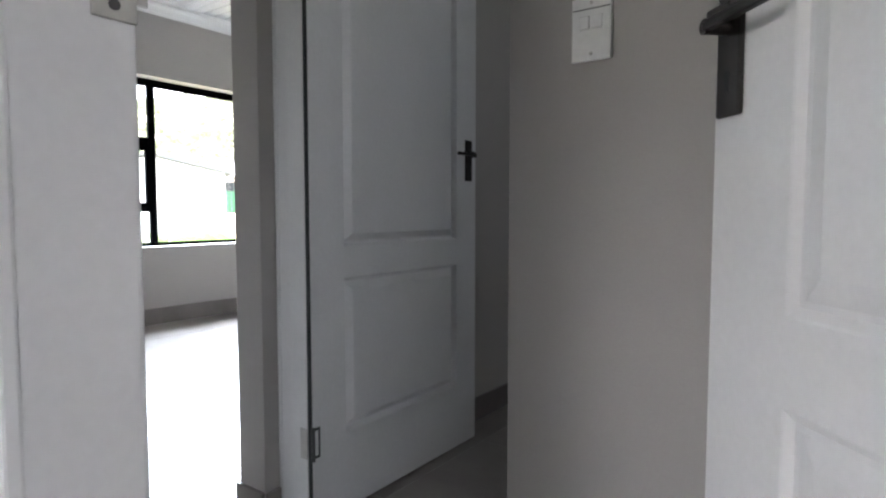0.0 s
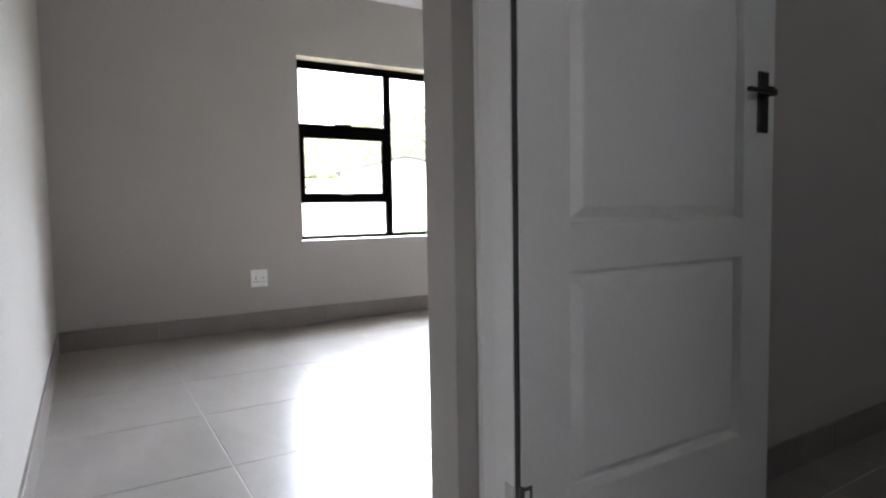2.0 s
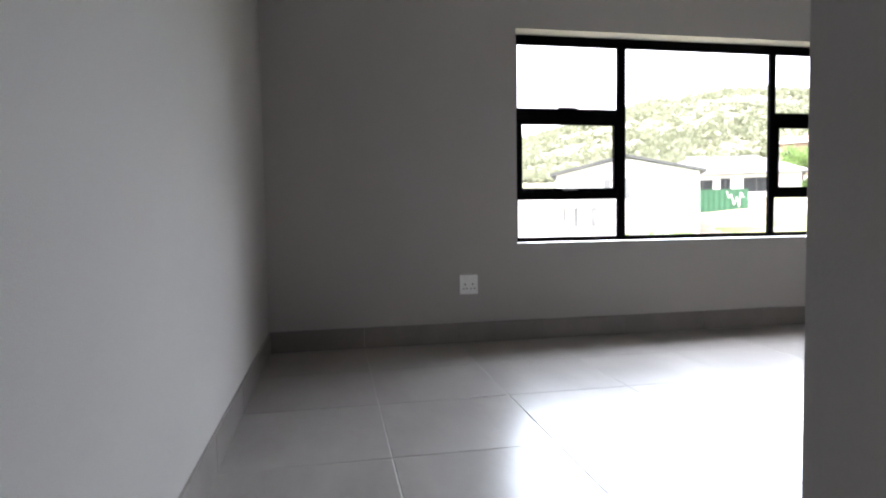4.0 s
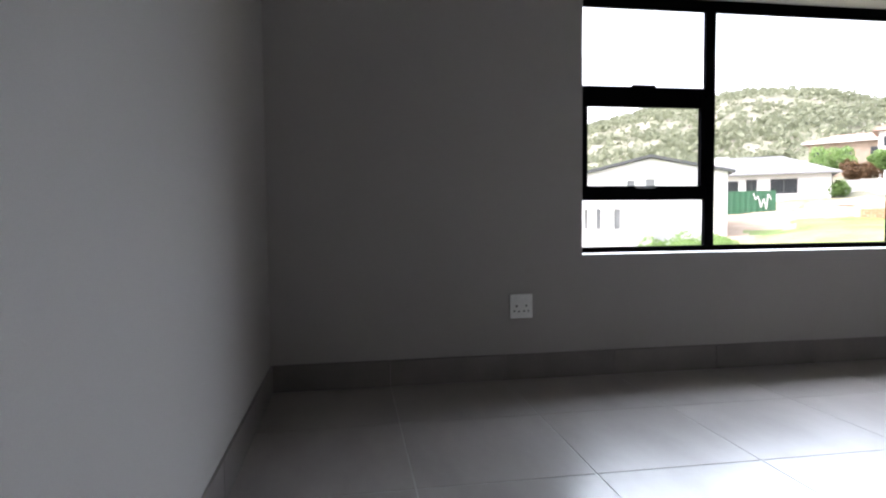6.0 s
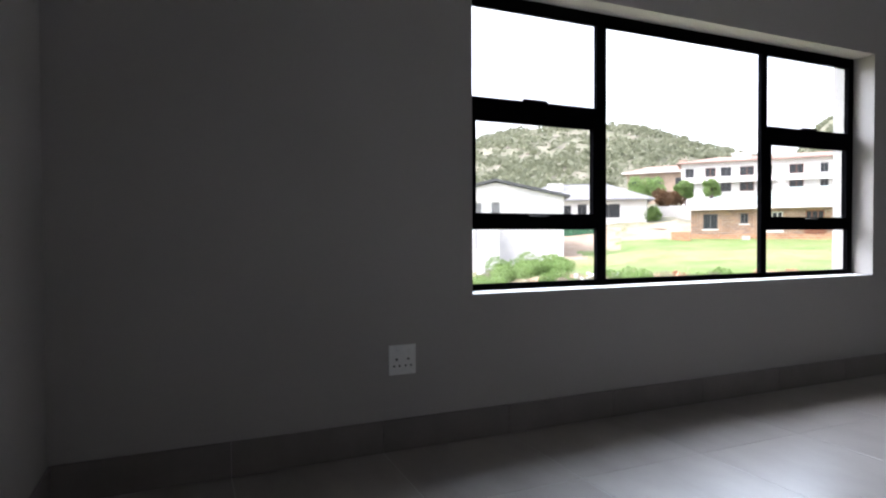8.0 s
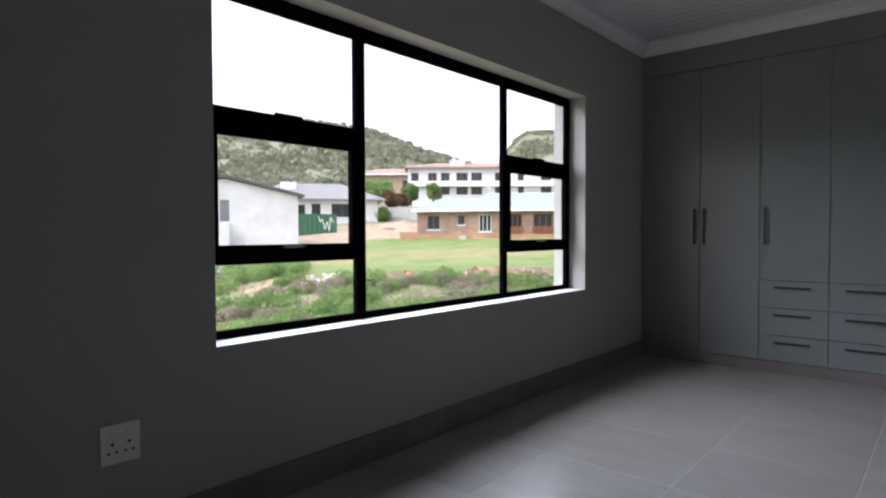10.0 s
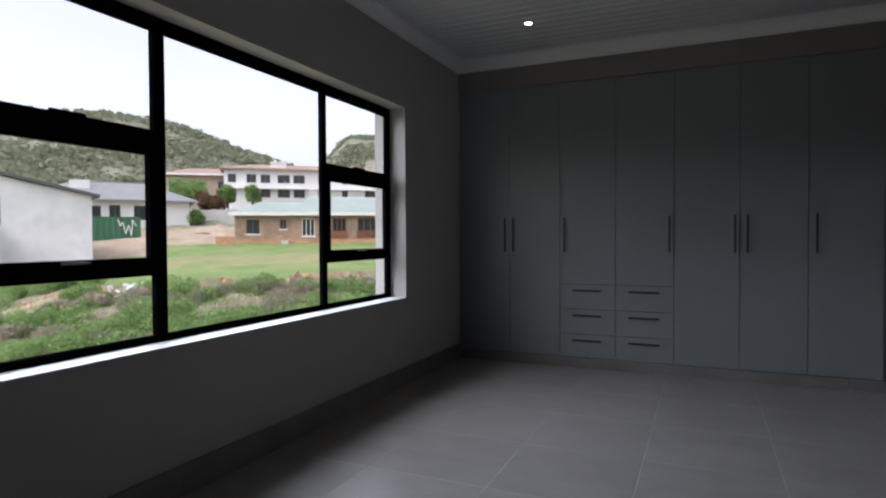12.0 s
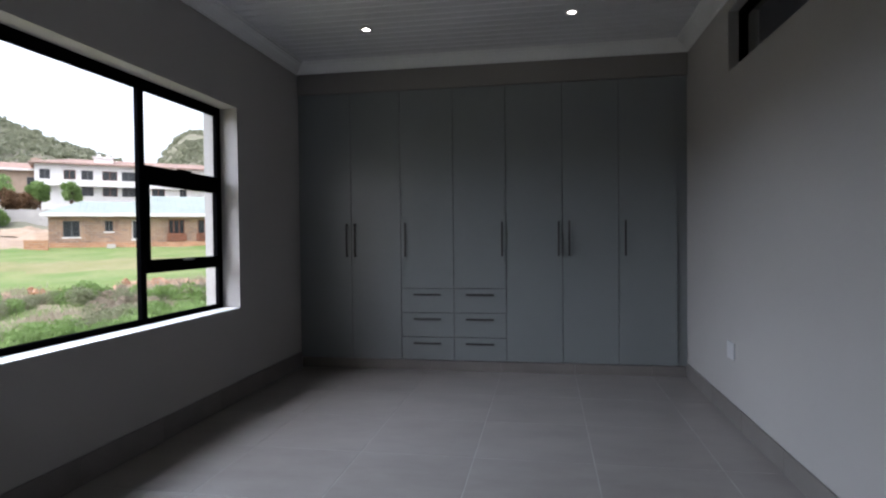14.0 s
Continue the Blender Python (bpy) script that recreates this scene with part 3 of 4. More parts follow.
def add_socket():
    """A double socket: two switches above, six round holes below. Its face looks along +x."""
    s = empty("wall_socket", pose(XW, 1.982, 0.389), "white plastic double socket outlet above the skirting", "socket")
    part("cover_plate", boxes((0, 0.009, -0.061, 0.061, -0.064, 0.064), bev=0.003, seg=2), PLASTIC, s)
    for yy in (-0.026, 0.026):
        part("rocker", boxes((0.0085, 0.0125, yy - 0.009, yy + 0.009, 0.022, 0.042), bev=0.002, seg=2), PLASTIC, s)
        for k, (dy, dz, r) in enumerate(((0, 0.002, 0.0055), (-0.012, -0.026, 0.0045), (0.012, -0.026, 0.0045))):
            bm = bmesh.new()
            rod(bm, (0.0088, yy + dy, dz), (0.0094, yy + dy, dz), r, 12)
            part("socket_hole", bm, SLOT, s)


add_socket()
blank = empty("blank_plate", pose(XE, 5.14, 0.432), "white plastic outlet plate low on the wall", "socket")
part("cover_plate", boxes((-0.009, 0, -0.066, 0.066, -0.052, 0.052), bev=0.003, seg=2), DULLPLASTIC, blank)
part("cover_insert", boxes((-0.0105, -0.0085, -0.040, 0.040, -0.030, 0.030), bev=0.001), DULLPLASTIC, blank)


# ---- downlights ----
def add_downlight(x, y):
    d = empty("downlight", pose(x, y, CEIL_Z), "small round lit recessed ceiling downlight", "ceiling light", "bedroom downlights")
    bm = bmesh.new()
    n = 28
    prof = [(0.025, -0.0015), (0.032, -0.005), (0.040, -0.0065), (0.047, -0.004), (0.049, 0.001)]
    rings = [[bm.verts.new((r * math.cos(2 * math.pi * k / n), r * math.sin(2 * math.pi * k / n), z)) for k in range(n)] for r, z in prof]
    for a, b in zip(rings, rings[1:]):
        for k in range(n):
            bm.faces.new((a[k], a[(k + 1) % n], b[(k + 1) % n], b[k]))
    part("trim_ring", bm, SILVER, d, smooth=True)
    bm = bmesh.new()
    rod(bm, (0, 0, -0.001), (0, 0, -0.003), 0.0255, 24)
    part("lens", bm, LED, d)


for dx, dy in ((-3.437, 5.50), (-1.97, 5.45)):
    add_downlight(dx, dy)


# ---- built-in wardrobe ----
EDGES = [-4.296, -3.818, -3.377, -2.921, -2.478, -2.017, -1.573, -1.121]
Z0, Z1, ZD = 0.090, 2.392, 0.704
GAP = 0.0022


def bar_handle(unit, name, x, z, length, upright):
    """A slim square bar on two posts."""
    bm = bmesh.new()
    h = length / 2
    if upright:
        box(bm, -0.0075, 0.0075, -0.034, -0.024, -h, h, 0.002, 2)
        for s in (-1, 1):
            box(bm, -0.005, 0.005, -0.026, 0.0, s * (h - 0.010) - 0.006, s * (h - 0.010) + 0.006, 0.0015)
    else:
        box(bm, -h, h, -0.034, -0.024, -0.0075, 0.0075, 0.002, 2)
        for s in (-1, 1):
            box(bm, s * (h - 0.010) - 0.006, s * (h - 0.010) + 0.006, -0.026, 0.0, -0.005, 0.005, 0.0015)
    ob = part("handle", bm, HANDLE, unit, "dark bronze bar handle")
    ob.location = (x, -0.018, z)
    return ob


def cabinet(first, last, label, drawers=False):
    xa, xb = EDGES[first], EDGES[last]
    unit = empty("wardrobe_cabinet", pose(xa, YN, 0), label, "wardrobe", "built-in wardrobe units")
    w = xb - xa
    t = 0.018
    part("body", boxes((0, w, 0.021, 0.60, Z0, Z1)), CARCASS, unit)
    zlow = ZD if drawers else Z0
    for k in range(first, last):
        a, b = EDGES[k] - xa + GAP, EDGES[k + 1] - xa - GAP
        # the doors hang in front of the body
        bm = boxes((a, b, 0.0, t, zlow + GAP, Z1 - GAP), bev=0.0012)
        door = part("cabinet_door", bm, LAMINATE, unit)
        hxp = {0: b - 0.035, 1: a + 0.035, 2: a + 0.040, 3: b - 0.030, 4: b - 0.030, 5: a + 0.050, 6: a + 0.048}[k]
        hd = bar_handle(door, "handle", hxp, 1.118, 0.285, True)
        hd.location = (hxp, 0.0, 1.118)
        if drawers:
            zs = (0.704, 0.496, 0.288, Z0)
            for z_top, z_bot in zip(zs, zs[1:]):
                dr = part("drawer_front", boxes((a, b, 0.0, t, z_bot + GAP, z_top - GAP), bev=0.0012), LAMINATE, unit)
                hd = bar_handle(dr, "handle", (a + b) / 2, z_top - 0.052, 0.235, False)
                hd.location = ((a + b) / 2, 0.0, z_top - 0.052)
    return unit


cabinet(0, 2, "pale grey two-door built-in wardrobe unit against the window wall")
cabinet(2, 4, "pale grey built-in wardrobe unit with six drawers", True)
cabinet(4, 6, "pale grey two-door built-in wardrobe unit with bar handles")
cabinet(6, 7, "pale grey narrow single-door built-in wardrobe unit")
fil = part("wardrobe_filler", boxes((-1.119, XE - 0.002, YN + 0.022, YN + 0.040, Z0, Z1)), LAMINATE)
tagged(fil, "pale grey filler strip beside the wardrobe", "filler panel")


# ---- floor: slab, tiles, skirting ----
TX, TY, P = -1.925, 1.29, 0.605
slab = tagged(part("floor", boxes((-4.56, 2.55, -2.6, 7.05, -0.30, -0.0013)), GROUT), "grey tiled floor with pale grout joints", "floor", kind="structure")
TILE_MESH = {}


def tile_object(name, x0, x1, y0, y1, z0, z1, mat, parent, bev):
    key = (name, round(x1 - x0, 3), round(y1 - y0, 3), round(z1 - z0, 3))
    if key not in TILE_MESH:
        bm = boxes((-(x1 - x0) / 2, (x1 - x0) / 2, -(y1 - y0) / 2, (y1 - y0) / 2, -(z1 - z0), 0), bev=bev)
        me = bpy.data.meshes.new(name)
        bm.to_mesh(me)
        bm.free()
        me.materials.append(mat)
        TILE_MESH[key] = me
    ob = new(name, TILE_MESH[key])
    ob.location = ((x0 + x1) / 2, (y0 + y1) / 2, z1)
    ob.parent = parent
    return ob


def lay_tiles(xa, xb, ya, yb):
    g = 0.0021
    i0, i1 = math.floor((xa - TX) / P), math.ceil((xb - TX) / P)
    j0, j1 = math.floor((ya - TY) / P), math.ceil((yb - TY) / P)
    for i in range(i0, i1):
        for j in range(j0, j1):
            x0, x1 = max(TX + i * P + g, xa), min(TX + (i + 1) * P - g, xb)
            y0, y1 = max(TY + j * P + g, ya), min(TY + (j + 1) * P - g, yb)
            if x1 - x0 > 0.01 and y1 - y0 > 0.01:
                tile_object("floor_tile", x0, x1, y0, y1, -0.012, 0.0, TILE, slab, 0.0014)


def lay_skirting(axis, a, b, w0, w1, h, start):
    """Tile skirting in lengths of one tile along a wall."""
    k = math.floor((a - start) / P)
    while start + k * P < b:
        u0, u1 = max(start + k * P + 0.001, a), min(start + (k + 1) * P - 0.001, b)
        k += 1
        if u1 - u0 < 0.01:
            continue
        if axis == "x":
            tile_object("skirting_tile", u0, u1, w0, w1, 0.0005, h, SKIRT, skirting, 0.0012)
        else:
            tile_object("skirting_tile", w0, w1, u0, u1, 0.0005, h, SKIRT, skirting, 0.0012)


skirting = empty("baseboard", pose(0, 0, 0), "grey tile skirting along the walls", "skirting", kind="structure")

# ---- outside: one sheet of ground, hill and all ----
OX, OY = -2.1, 1.2


def at(theta, d, z=0.0):
    """A place outside, by its bearing in degrees (from +y towards -x) and its distance."""
    return Vector((OX - d * math.sin(radians(theta)), OY + d * math.cos(radians(theta)), z))


def lerp_table(x, table):
    for (x0, y0), (x1, y1) in zip(table, table[1:]):
        if x <= x1:
            f = max(0.0, (x - x0) / (x1 - x0))
            return y0 + f * (y1 - y0)
    return table[-1][1]


PROFILE = [(0, -2.6), (9, -2.3), (14, -1.85), (22, -1.6), (28, -1.2), (31, -0.9), (36, -0.75), (40, -0.2), (50, 0.55), (58, 1.35), (70, 2.6), (95, 6.0), (130, 8.0)]


def smooth(a, b, x):
    f = min(1.0, max(0.0, (x - a) / (b - a)))
    return f * f * (3 - 2 * f)


def hill_rise(theta, d):
    near = 8.4 * math.exp(-(((theta - 54) / (20.0 if theta < 54 else 25.0)) ** 2))
    far = 8.2 * smooth(40, 32.5, theta)
    h1 = 290 * math.tan(radians(near)) * smooth(105, 290, d) * (1 - 0.5 * smooth(300, 700, d))
    h2 = 420 * math.tan(radians(far)) * smooth(230, 420, d) * (1 - 0.5 * smooth(430, 900, d))
    return max(h1, h2)


def ground_z(theta, d):
    z = lerp_table(d, PROFILE)
    z += 0.9 * smooth(60, 30, theta) * smooth(46, 34, d) * smooth(10, 22, d) * 0.3
    z -= 1.2 * smooth(54, 66, theta) * smooth(12, 30, d) * (1 - smooth(60, 80, d))
    z -= 0.6 * smooth(46, 54, theta) * smooth(25, 45, d) * (1 - smooth(62, 75, d))
    z += hill_rise(theta, d) if d > 100 else 0
    p = at(theta, d)
    k = 0.10 if d < 60 else 0.5
    z += k * noise.noise(Vector((p.x * 0.35, p.y * 0.35, 0)))
    if d > 130:
        z += 2.2 * smooth(130, 260, d) * noise.fractal(Vector((p.x * 0.02, p.y * 0.02, 3.0)), 1.0, 2.0, 5)
    return z


SCRUB = two_tone("bank_undergrowth", (0.18, 0.20, 0.09), (0.35, 0.30, 0.23), 0.9, 0.38, 0.62, 0.95, 0.5, 14, 0.08)
HILL = two_tone("rocky_scrub_hillside", (0.185, 0.195, 0.13), (0.265, 0.25, 0.20), 0.11, 0.40, 0.64, 0.95, 0.6, 0.8, 0.6)


def add_ground():
    ds = [0.5, 4, 7, 9, 10]
    while ds[-1] < 62:
        ds.append(ds[-1] + 0.45 + ds[-1] * 0.006)
    while ds[-1] < 2200:
        ds.append(ds[-1] * 1.045)
    thetas = [20 + 0.5 * k for k in range(131)]
    thetas += [85 + 7.5 * k for k in range(1, 40)]
    verts, faces, mats = [], [], []
    for d in ds:
        for th in thetas:
            p = at(th, d)
            verts.append((p.x, p.y, ground_z(th, d)))
    n = len(thetas)
    for i in range(len(ds) - 1):
        for j in range(n):
            k = (j + 1) % n
            faces.append((i * n + j, i * n + k, (i + 1) * n + k, (i + 1) * n + j))
            d, th = ds[i], thetas[j]
            p = at(th, d)
            w = 3.0 * noise.noise(Vector((p.x * 0.25, p.y * 0.25, 9))) + 1.2 * noise.noise(Vector((p.x * 0.9, p.y * 0.9, 4)))
            m = 0
            if 29.5 + w * 0.6 < d < 50.5 + w * 0.3 and th < 56 + w:
                m = 5 if 36.5 + w * 0.5 < d < 41.5 + w * 0.5 else 1
            if 28.5 + w * 0.6 < d <= 29.6 + w * 0.6 and th < 60 and w > -0.7:
                m = 3
            if (50 + w < d < 63 + w and 39.5 + 0.4 * w < th < 48.5 + 0.4 * w) or (45 + w < d < 64 and 49.5 + 0.4 * w < th < 56.5) or (40 + 0.7 * w < d < 46 + 0.7 * w and 52.5 + 0.5 * w < th < 62):
                m = 2
            if d > 66 + w:
                m = 4
            mats.append(m)
    me = bpy.data.meshes.new("ground")
    me.from_pydata(verts, [], faces)
    for mt in (SCRUB, LAWN, SAND, REDEARTH, HILL, DRYLAWN):
        me.materials.append(mt)
    me.polygons.foreach_set("material_index", mats)
    me.polygons.foreach_set("use_smooth", [True] * len(faces))
    me.update()
    tagged(new("ground", me), "grassy slope rising to a scrub-covered hill", "ground", kind="structure")


add_ground()


# ---- plants ----
def leaf_cloud(rng, blobs, count, size, flat=1.0):
    """Small leaf blades scattered through the shells of several blobs."""
    verts, faces = [], []
    total = sum(r ** 2 for *_, r in blobs)
    for bx, by, bz, r in blobs:
        for _ in range(int(count * r * r / total)):
            v = Vector((rng.gauss(0, 1), rng.gauss(0, 1), rng.gauss(0, 1))).normalized()
            q = r * (0.55 + 0.5 * rng.random() ** 0.6)
            c = Vector((bx, by, bz)) + Vector((v.x * q, v.y * q, v.z * q * flat))
            if c.z < 0.02:
                continue
            s = size * (0.6 + 0.8 * rng.random())
            a = Vector((rng.gauss(0, 1), rng.gauss(0, 1), rng.gauss(0, 1))).normalized()
            b = (v + 0.8 * Vector((rng.gauss(0, 1), rng.gauss(0, 1), rng.gauss(0, 1)))).normalized().cross(a).normalized()
            k = len(verts)
            verts += [c - a * s, c + b * s * 0.45, c + a * s, c - b * s * 0.45]
            faces.append((k, k + 1, k + 2, k + 3))
    return verts, faces


def cloud_mesh(name, verts, faces, mat):
    me = bpy.data.meshes.new(name)
    me.from_pydata([tuple(v) for v in verts], [], faces)
    me.materials.append(mat)
    return me


def bush(name, rng, mat, label, h, w, count, leaf):
    b = empty(name, pose(0, 0, 0), label, "bush", "bank bushes")
    blobs = []
    for _ in range(7):
        r = h * rng.uniform(0.28, 0.45)
        blobs.append((rng.uniform(-0.5, 0.5) * w, rng.uniform(-0.5, 0.5) * w, r * rng.uniform(0.6, 1.5), r))
    o = new("foliage", cloud_mesh("foliage", *leaf_cloud(rng, blobs, count, leaf), mat))
    o.parent = b
    st = bmesh.new()
    for bx, by, bz, r in blobs:
        rod(st, (bx * 0.15, by * 0.15, -0.1), (bx, by, bz), 0.02, 5, 0.006)
    part("stems", st, BARK, b)
    return b


rng = random.Random(7)
KINDS = [
    bush("bush", rng, LEAF_A, "fresh green leafy bush on the bank", 1.1, 1.5, 2600, 0.055),
    bush("bush", rng, LEAF_A, "low spreading green bush on the bank", 0.8, 1.8, 2600, 0.05),
    bush("bush", rng, LEAF_B, "olive green scrubby bush on the bank", 1.0, 1.4, 2400, 0.048),
    bush("bush", rng, LEAF_D, "dry straw-coloured bush on the bank", 0.7, 1.6, 2400, 0.06),
]
spots = []
for _ in range(175):
    th = rng.uniform(25, 76)
    d = 8.5 + 18.5 * rng.random() ** 0.75
    if th > 56 and d > 26:
        continue
    spots.append((th, d))
spots += [(rng.uniform(55, 66), rng.uniform(31, 37)) for _ in range(16)]
for k, (th, d) in enumerate(spots):
    r = noise.noise(at(th, d) * 0.12)
    kind = KINDS[0] if rng.random() < 0.12 + r else KINDS[rng.choice((2, 3, 1, 2, 1, 3, 0))]
    if k < 4:
        kind = KINDS[k]
    s = rng.uniform(0.55, 1.0) * (0.75 + d / 60)
    m = Matrix.Translation(at(th, d, ground_z(th, d) - 0.05)) @ pose(0, 0, 0, 0, 0, rng.uniform(0, 360))
    if k < 4:
        kind.matrix_world = m
        continue
    c = copy_thing(kind, m)
    c.scale = (s, s, s * rng.uniform(0.75, 1.05))


def add_undergrowth():
    """Grass blades and dry stalks all over the near bank."""
    r2 = random.Random(11)
    for name, mat, n, label, hh in (("bank_grass", LEAF_A, 9000, "green grass and weeds on the bank", 0.24), ("dry_grass", LEAF_D, 13000, "dry straw grass on the bank", 0.30)):
        verts, faces = [], []
        for _ in range(n):
            th, d = r2.uniform(24, 78), 8 + 22 * r2.random() ** 0.8
            p0 = at(th, d)
            sel = noise.noise(Vector((p0.x * 0.3, p0.y * 0.3, 2)))
            if (sel > 0.0) != (name == "bank_grass"):
                continue
            z = ground_z(th, d)
            for _ in range(3):
                a = r2.uniform(0, 6.283)
                h = hh * r2.uniform(0.5, 1.3)
                q = Vector((p0.x + r2.gauss(0, 0.1), p0.y + r2.gauss(0, 0.1), z - 0.03))
                sd = Vector((math.cos(a), math.sin(a), 0)) * 0.016
                tip = q + Vector((r2.gauss(0, 0.14), r2.gauss(0, 0.14), h))
                k = len(verts)
                verts += [q - sd, q + sd, tip]
                faces.append((k, k + 1, k + 2))
        ob = new(name, cloud_mesh(name, verts, faces, mat))
        tagged(ob, label, "grass", kind="stuff")


add_undergrowth()


def add_hill_scrub():
    """Thousands of far shrubs and boulders on the hillside."""
    r3 = random.Random(5)
    base = bmesh.new()
    bmesh.ops.create_icosphere(base, subdivisions=1, radius=1)
    bv = [v.co.copy() for v in base.verts]
    bf = [tuple(v.index for v in f.verts) for f in base.faces]
    base.free()
    for name, mat, n, lo, hi, label, cat in (("hill_scrub", LEAF_H, 38000, 0.6, 2.1, "dark green shrubs dotted over the hill", "shrubs"), ("hill_boulders", ROCK, 1700, 0.35, 1.0, "pale boulders strewn over the hill", "boulders")):
        verts, faces = [], []
        for _ in range(n):
            th = r3.uniform(20, 42) if r3.random() < 0.38 else r3.uniform(20, 84)
            d = 105 + 240 * r3.random() ** 0.9 if th > 41 or (th > 34 and r3.random() < 0.6) else 215 + 225 * r3.random()
            p = at(th, d)
            if noise.noise(Vector((p.x * 0.045, p.y * 0.045, 7))) + 0.35 < r3.random() * 0.9:
                continue
            z = ground_z(th, d)
            s = r3.uniform(lo, hi)
            if cat == "boulders":
                k = len(verts)
                for v in bv:
                    j = 0.7 + 0.6 * r3.random()
                    verts.append((p.x + v.x * s * j, p.y + v.y * s * j, z + s * 0.2 + v.z * s * 0.6 * j))
                faces += [tuple(k + i for i in f) for f in bf]
                continue
            for _ in range(9):
                c = Vector((p.x + r3.gauss(0, 0.45) * s, p.y + r3.gauss(0, 0.45) * s, z + s * r3.uniform(0.05, 0.95)))
                a = Vector((r3.gauss(0, 1), r3.gauss(0, 1), r3.gauss(0, 0.6))).normalized() * s * 0.42
                b = a.cross(Vector((r3.gauss(0, 1), r3.gauss(0, 1), r3.gauss(0, 1)))).normalized() * s * 0.30
                k = len(verts)
                verts += [c - a, c + b, c + a, c - b]
                faces.append((k, k + 1, k + 2, k + 3))
        ob = new(name, cloud_mesh(name, verts, faces, mat))
        tagged(ob, label, cat, kind="stuff")


add_hill_scrub()


def add_tree(label, th, d, h, w, mat, lift=0.0):
    t = empty("tree", Matrix.Translation(at(th, d, ground_z(th, d) + lift)), label, "tree")
    r4 = random.Random(int(th * 10))
    tr = bmesh.new()
    rod(tr, (0, 0, -0.3), (0.05, 0.02, h * 0.45), 0.13, 8, 0.08)
    blobs = []
    for k in range(9):
        a, rr = 2 * math.pi * k / 9, w * r4.uniform(0.15, 0.42)
        e = Vector((math.cos(a) * rr, math.sin(a) * rr, h * r4.uniform(0.5, 0.88)))
        rod(tr, (0.05, 0.02, h * r4.uniform(0.28, 0.44)), e, 0.05, 6, 0.015)
        blobs.append((e.x, e.y, e.z, w * r4.uniform(0.16, 0.27)))
    part("trunk", tr, BARK, t)
    o = new("crown", cloud_mesh("crown", *leaf_cloud(r4, blobs, 2600, 0.17), mat))
    o.parent = t
    return t


# ---- houses ----
def facade(house, w, z0, z1, y0, openings, mat, name="wall", t=0.25):
    return part(name, wall_mesh("x", -w / 2, w / 2, z0, z1, y0, y0 + t, openings), mat, house)


def add_house_window(house, a, b, c, d, y0, bars=1, frame_mat=None, pane_mat=None):
    """A framed pane set back in the wall's opening."""
    f = 0.06
    fm = bmesh.new()
    box(fm, a, b, y0 + 0.08, y0 + 0.14, d - f, d)
    box(fm, a, b, y0 + 0.08, y0 + 0.14, c, c + f)
    box(fm, a, a + f, y0 + 0.08, y0 + 0.14, c + f, d - f)
    box(fm, b - f, b, y0 + 0.08, y0 + 0.14, c + f, d - f)
    for k in range(1, bars + 1):
        u = a + (b - a) * k / (bars + 1)
        box(fm, u - f / 2, u + f / 2, y0 + 0.08, y0 + 0.14, c + f, d - f)
    win = part("window", fm, frame_mat or DARKTRIM, house)
    part("pane", boxes((a + 0.01, b - 0.01, y0 + 0.15, y0 + 0.17, c + 0.01, d - 0.01)), pane_mat or DARKGLASS, win)
    part("sill", boxes((a - 0.08, b + 0.08, y0 - 0.06, y0 + 0.02, c - 0.10, c)), FASCIA, win)


def gable_roof(x0, x1, y0, y1, ze, zr, t=0.16):
    """Ridge along x."""
    bm = bmesh.new()
    ym = (y0 + y1) / 2
    sec = [(y0, ze), (ym, zr), (y1, ze), (y1, ze - t), (ym, zr - t), (y0, ze - t)]
    a = [bm.verts.new((x0, y, z)) for y, z in sec]
    b = [bm.verts.new((x1, y, z)) for y, z in sec]
    for i in range(6):
        bm.faces.new((a[i], a[(i + 1) % 6], b[(i + 1) % 6], b[i]))
    for e in (a, b):
        bm.faces.new((e[0], e[1], e[4], e[5]))
        bm.faces.new((e[1], e[2], e[3], e[4]))
    return bm


def cross_roof(x0, x1, y0, y1, ze, zr, t=0.16):
    """Ridge along y, so that its gable faces the viewer."""
    bm = gable_roof(y0, y1, x0, x1, ze, zr, t)
    for v in bm.verts:
        v.co = Vector((v.co.y, v.co.x, v.co.z))
    return bm


def hip_roof(x0, x1, y0, y1, ze, zr, inset, t=0.15):
    bm = bmesh.new()
    ym = (y0 + y1) / 2
    low = [bm.verts.new(p) for p in ((x0, y0, ze - t), (x1, y0, ze - t), (x1, y1, ze - t), (x0, y1, ze - t))]
    eave = [bm.verts.new(p) for p in ((x0, y0, ze), (x1, y0, ze), (x1, y1, ze), (x0, y1, ze))]
    r0, r1 = bm.verts.new((x0 + inset, ym, zr)), bm.verts.new((x1 - inset, ym, zr))
    bm.faces.new(low)
    for i in range(4):
        bm.faces.new((low[i], low[(i + 1) % 4], eave[(i + 1) % 4], eave[i]))
    bm.faces.new((eave[0], eave[1], r1, r0))
    bm.faces.new((eave[1], eave[2], r1))
    bm.faces.new((eave[2], eave[3], r0, r1))
    bm.faces.new((eave[3], eave[0], r0))
    return bm


def house_at(name, label, th, d, z, turn=0.0):
    p = at(th, d, z)
    return empty(name, pose(p.x, p.y, p.z, 0, 0, th + turn), label, "house")


def side_walls(house, w, z0, z1, y0, y1, mat, t=0.25):
    for x in (-w / 2, w / 2 - t):
        part("wall", boxes((x, x + t, y0 + 0.25, y1, z0, z1)), mat, house)
    part("wall", boxes((-w / 2 + t, w / 2 - t, y1 - t, y1, z0, z1)), mat, house)


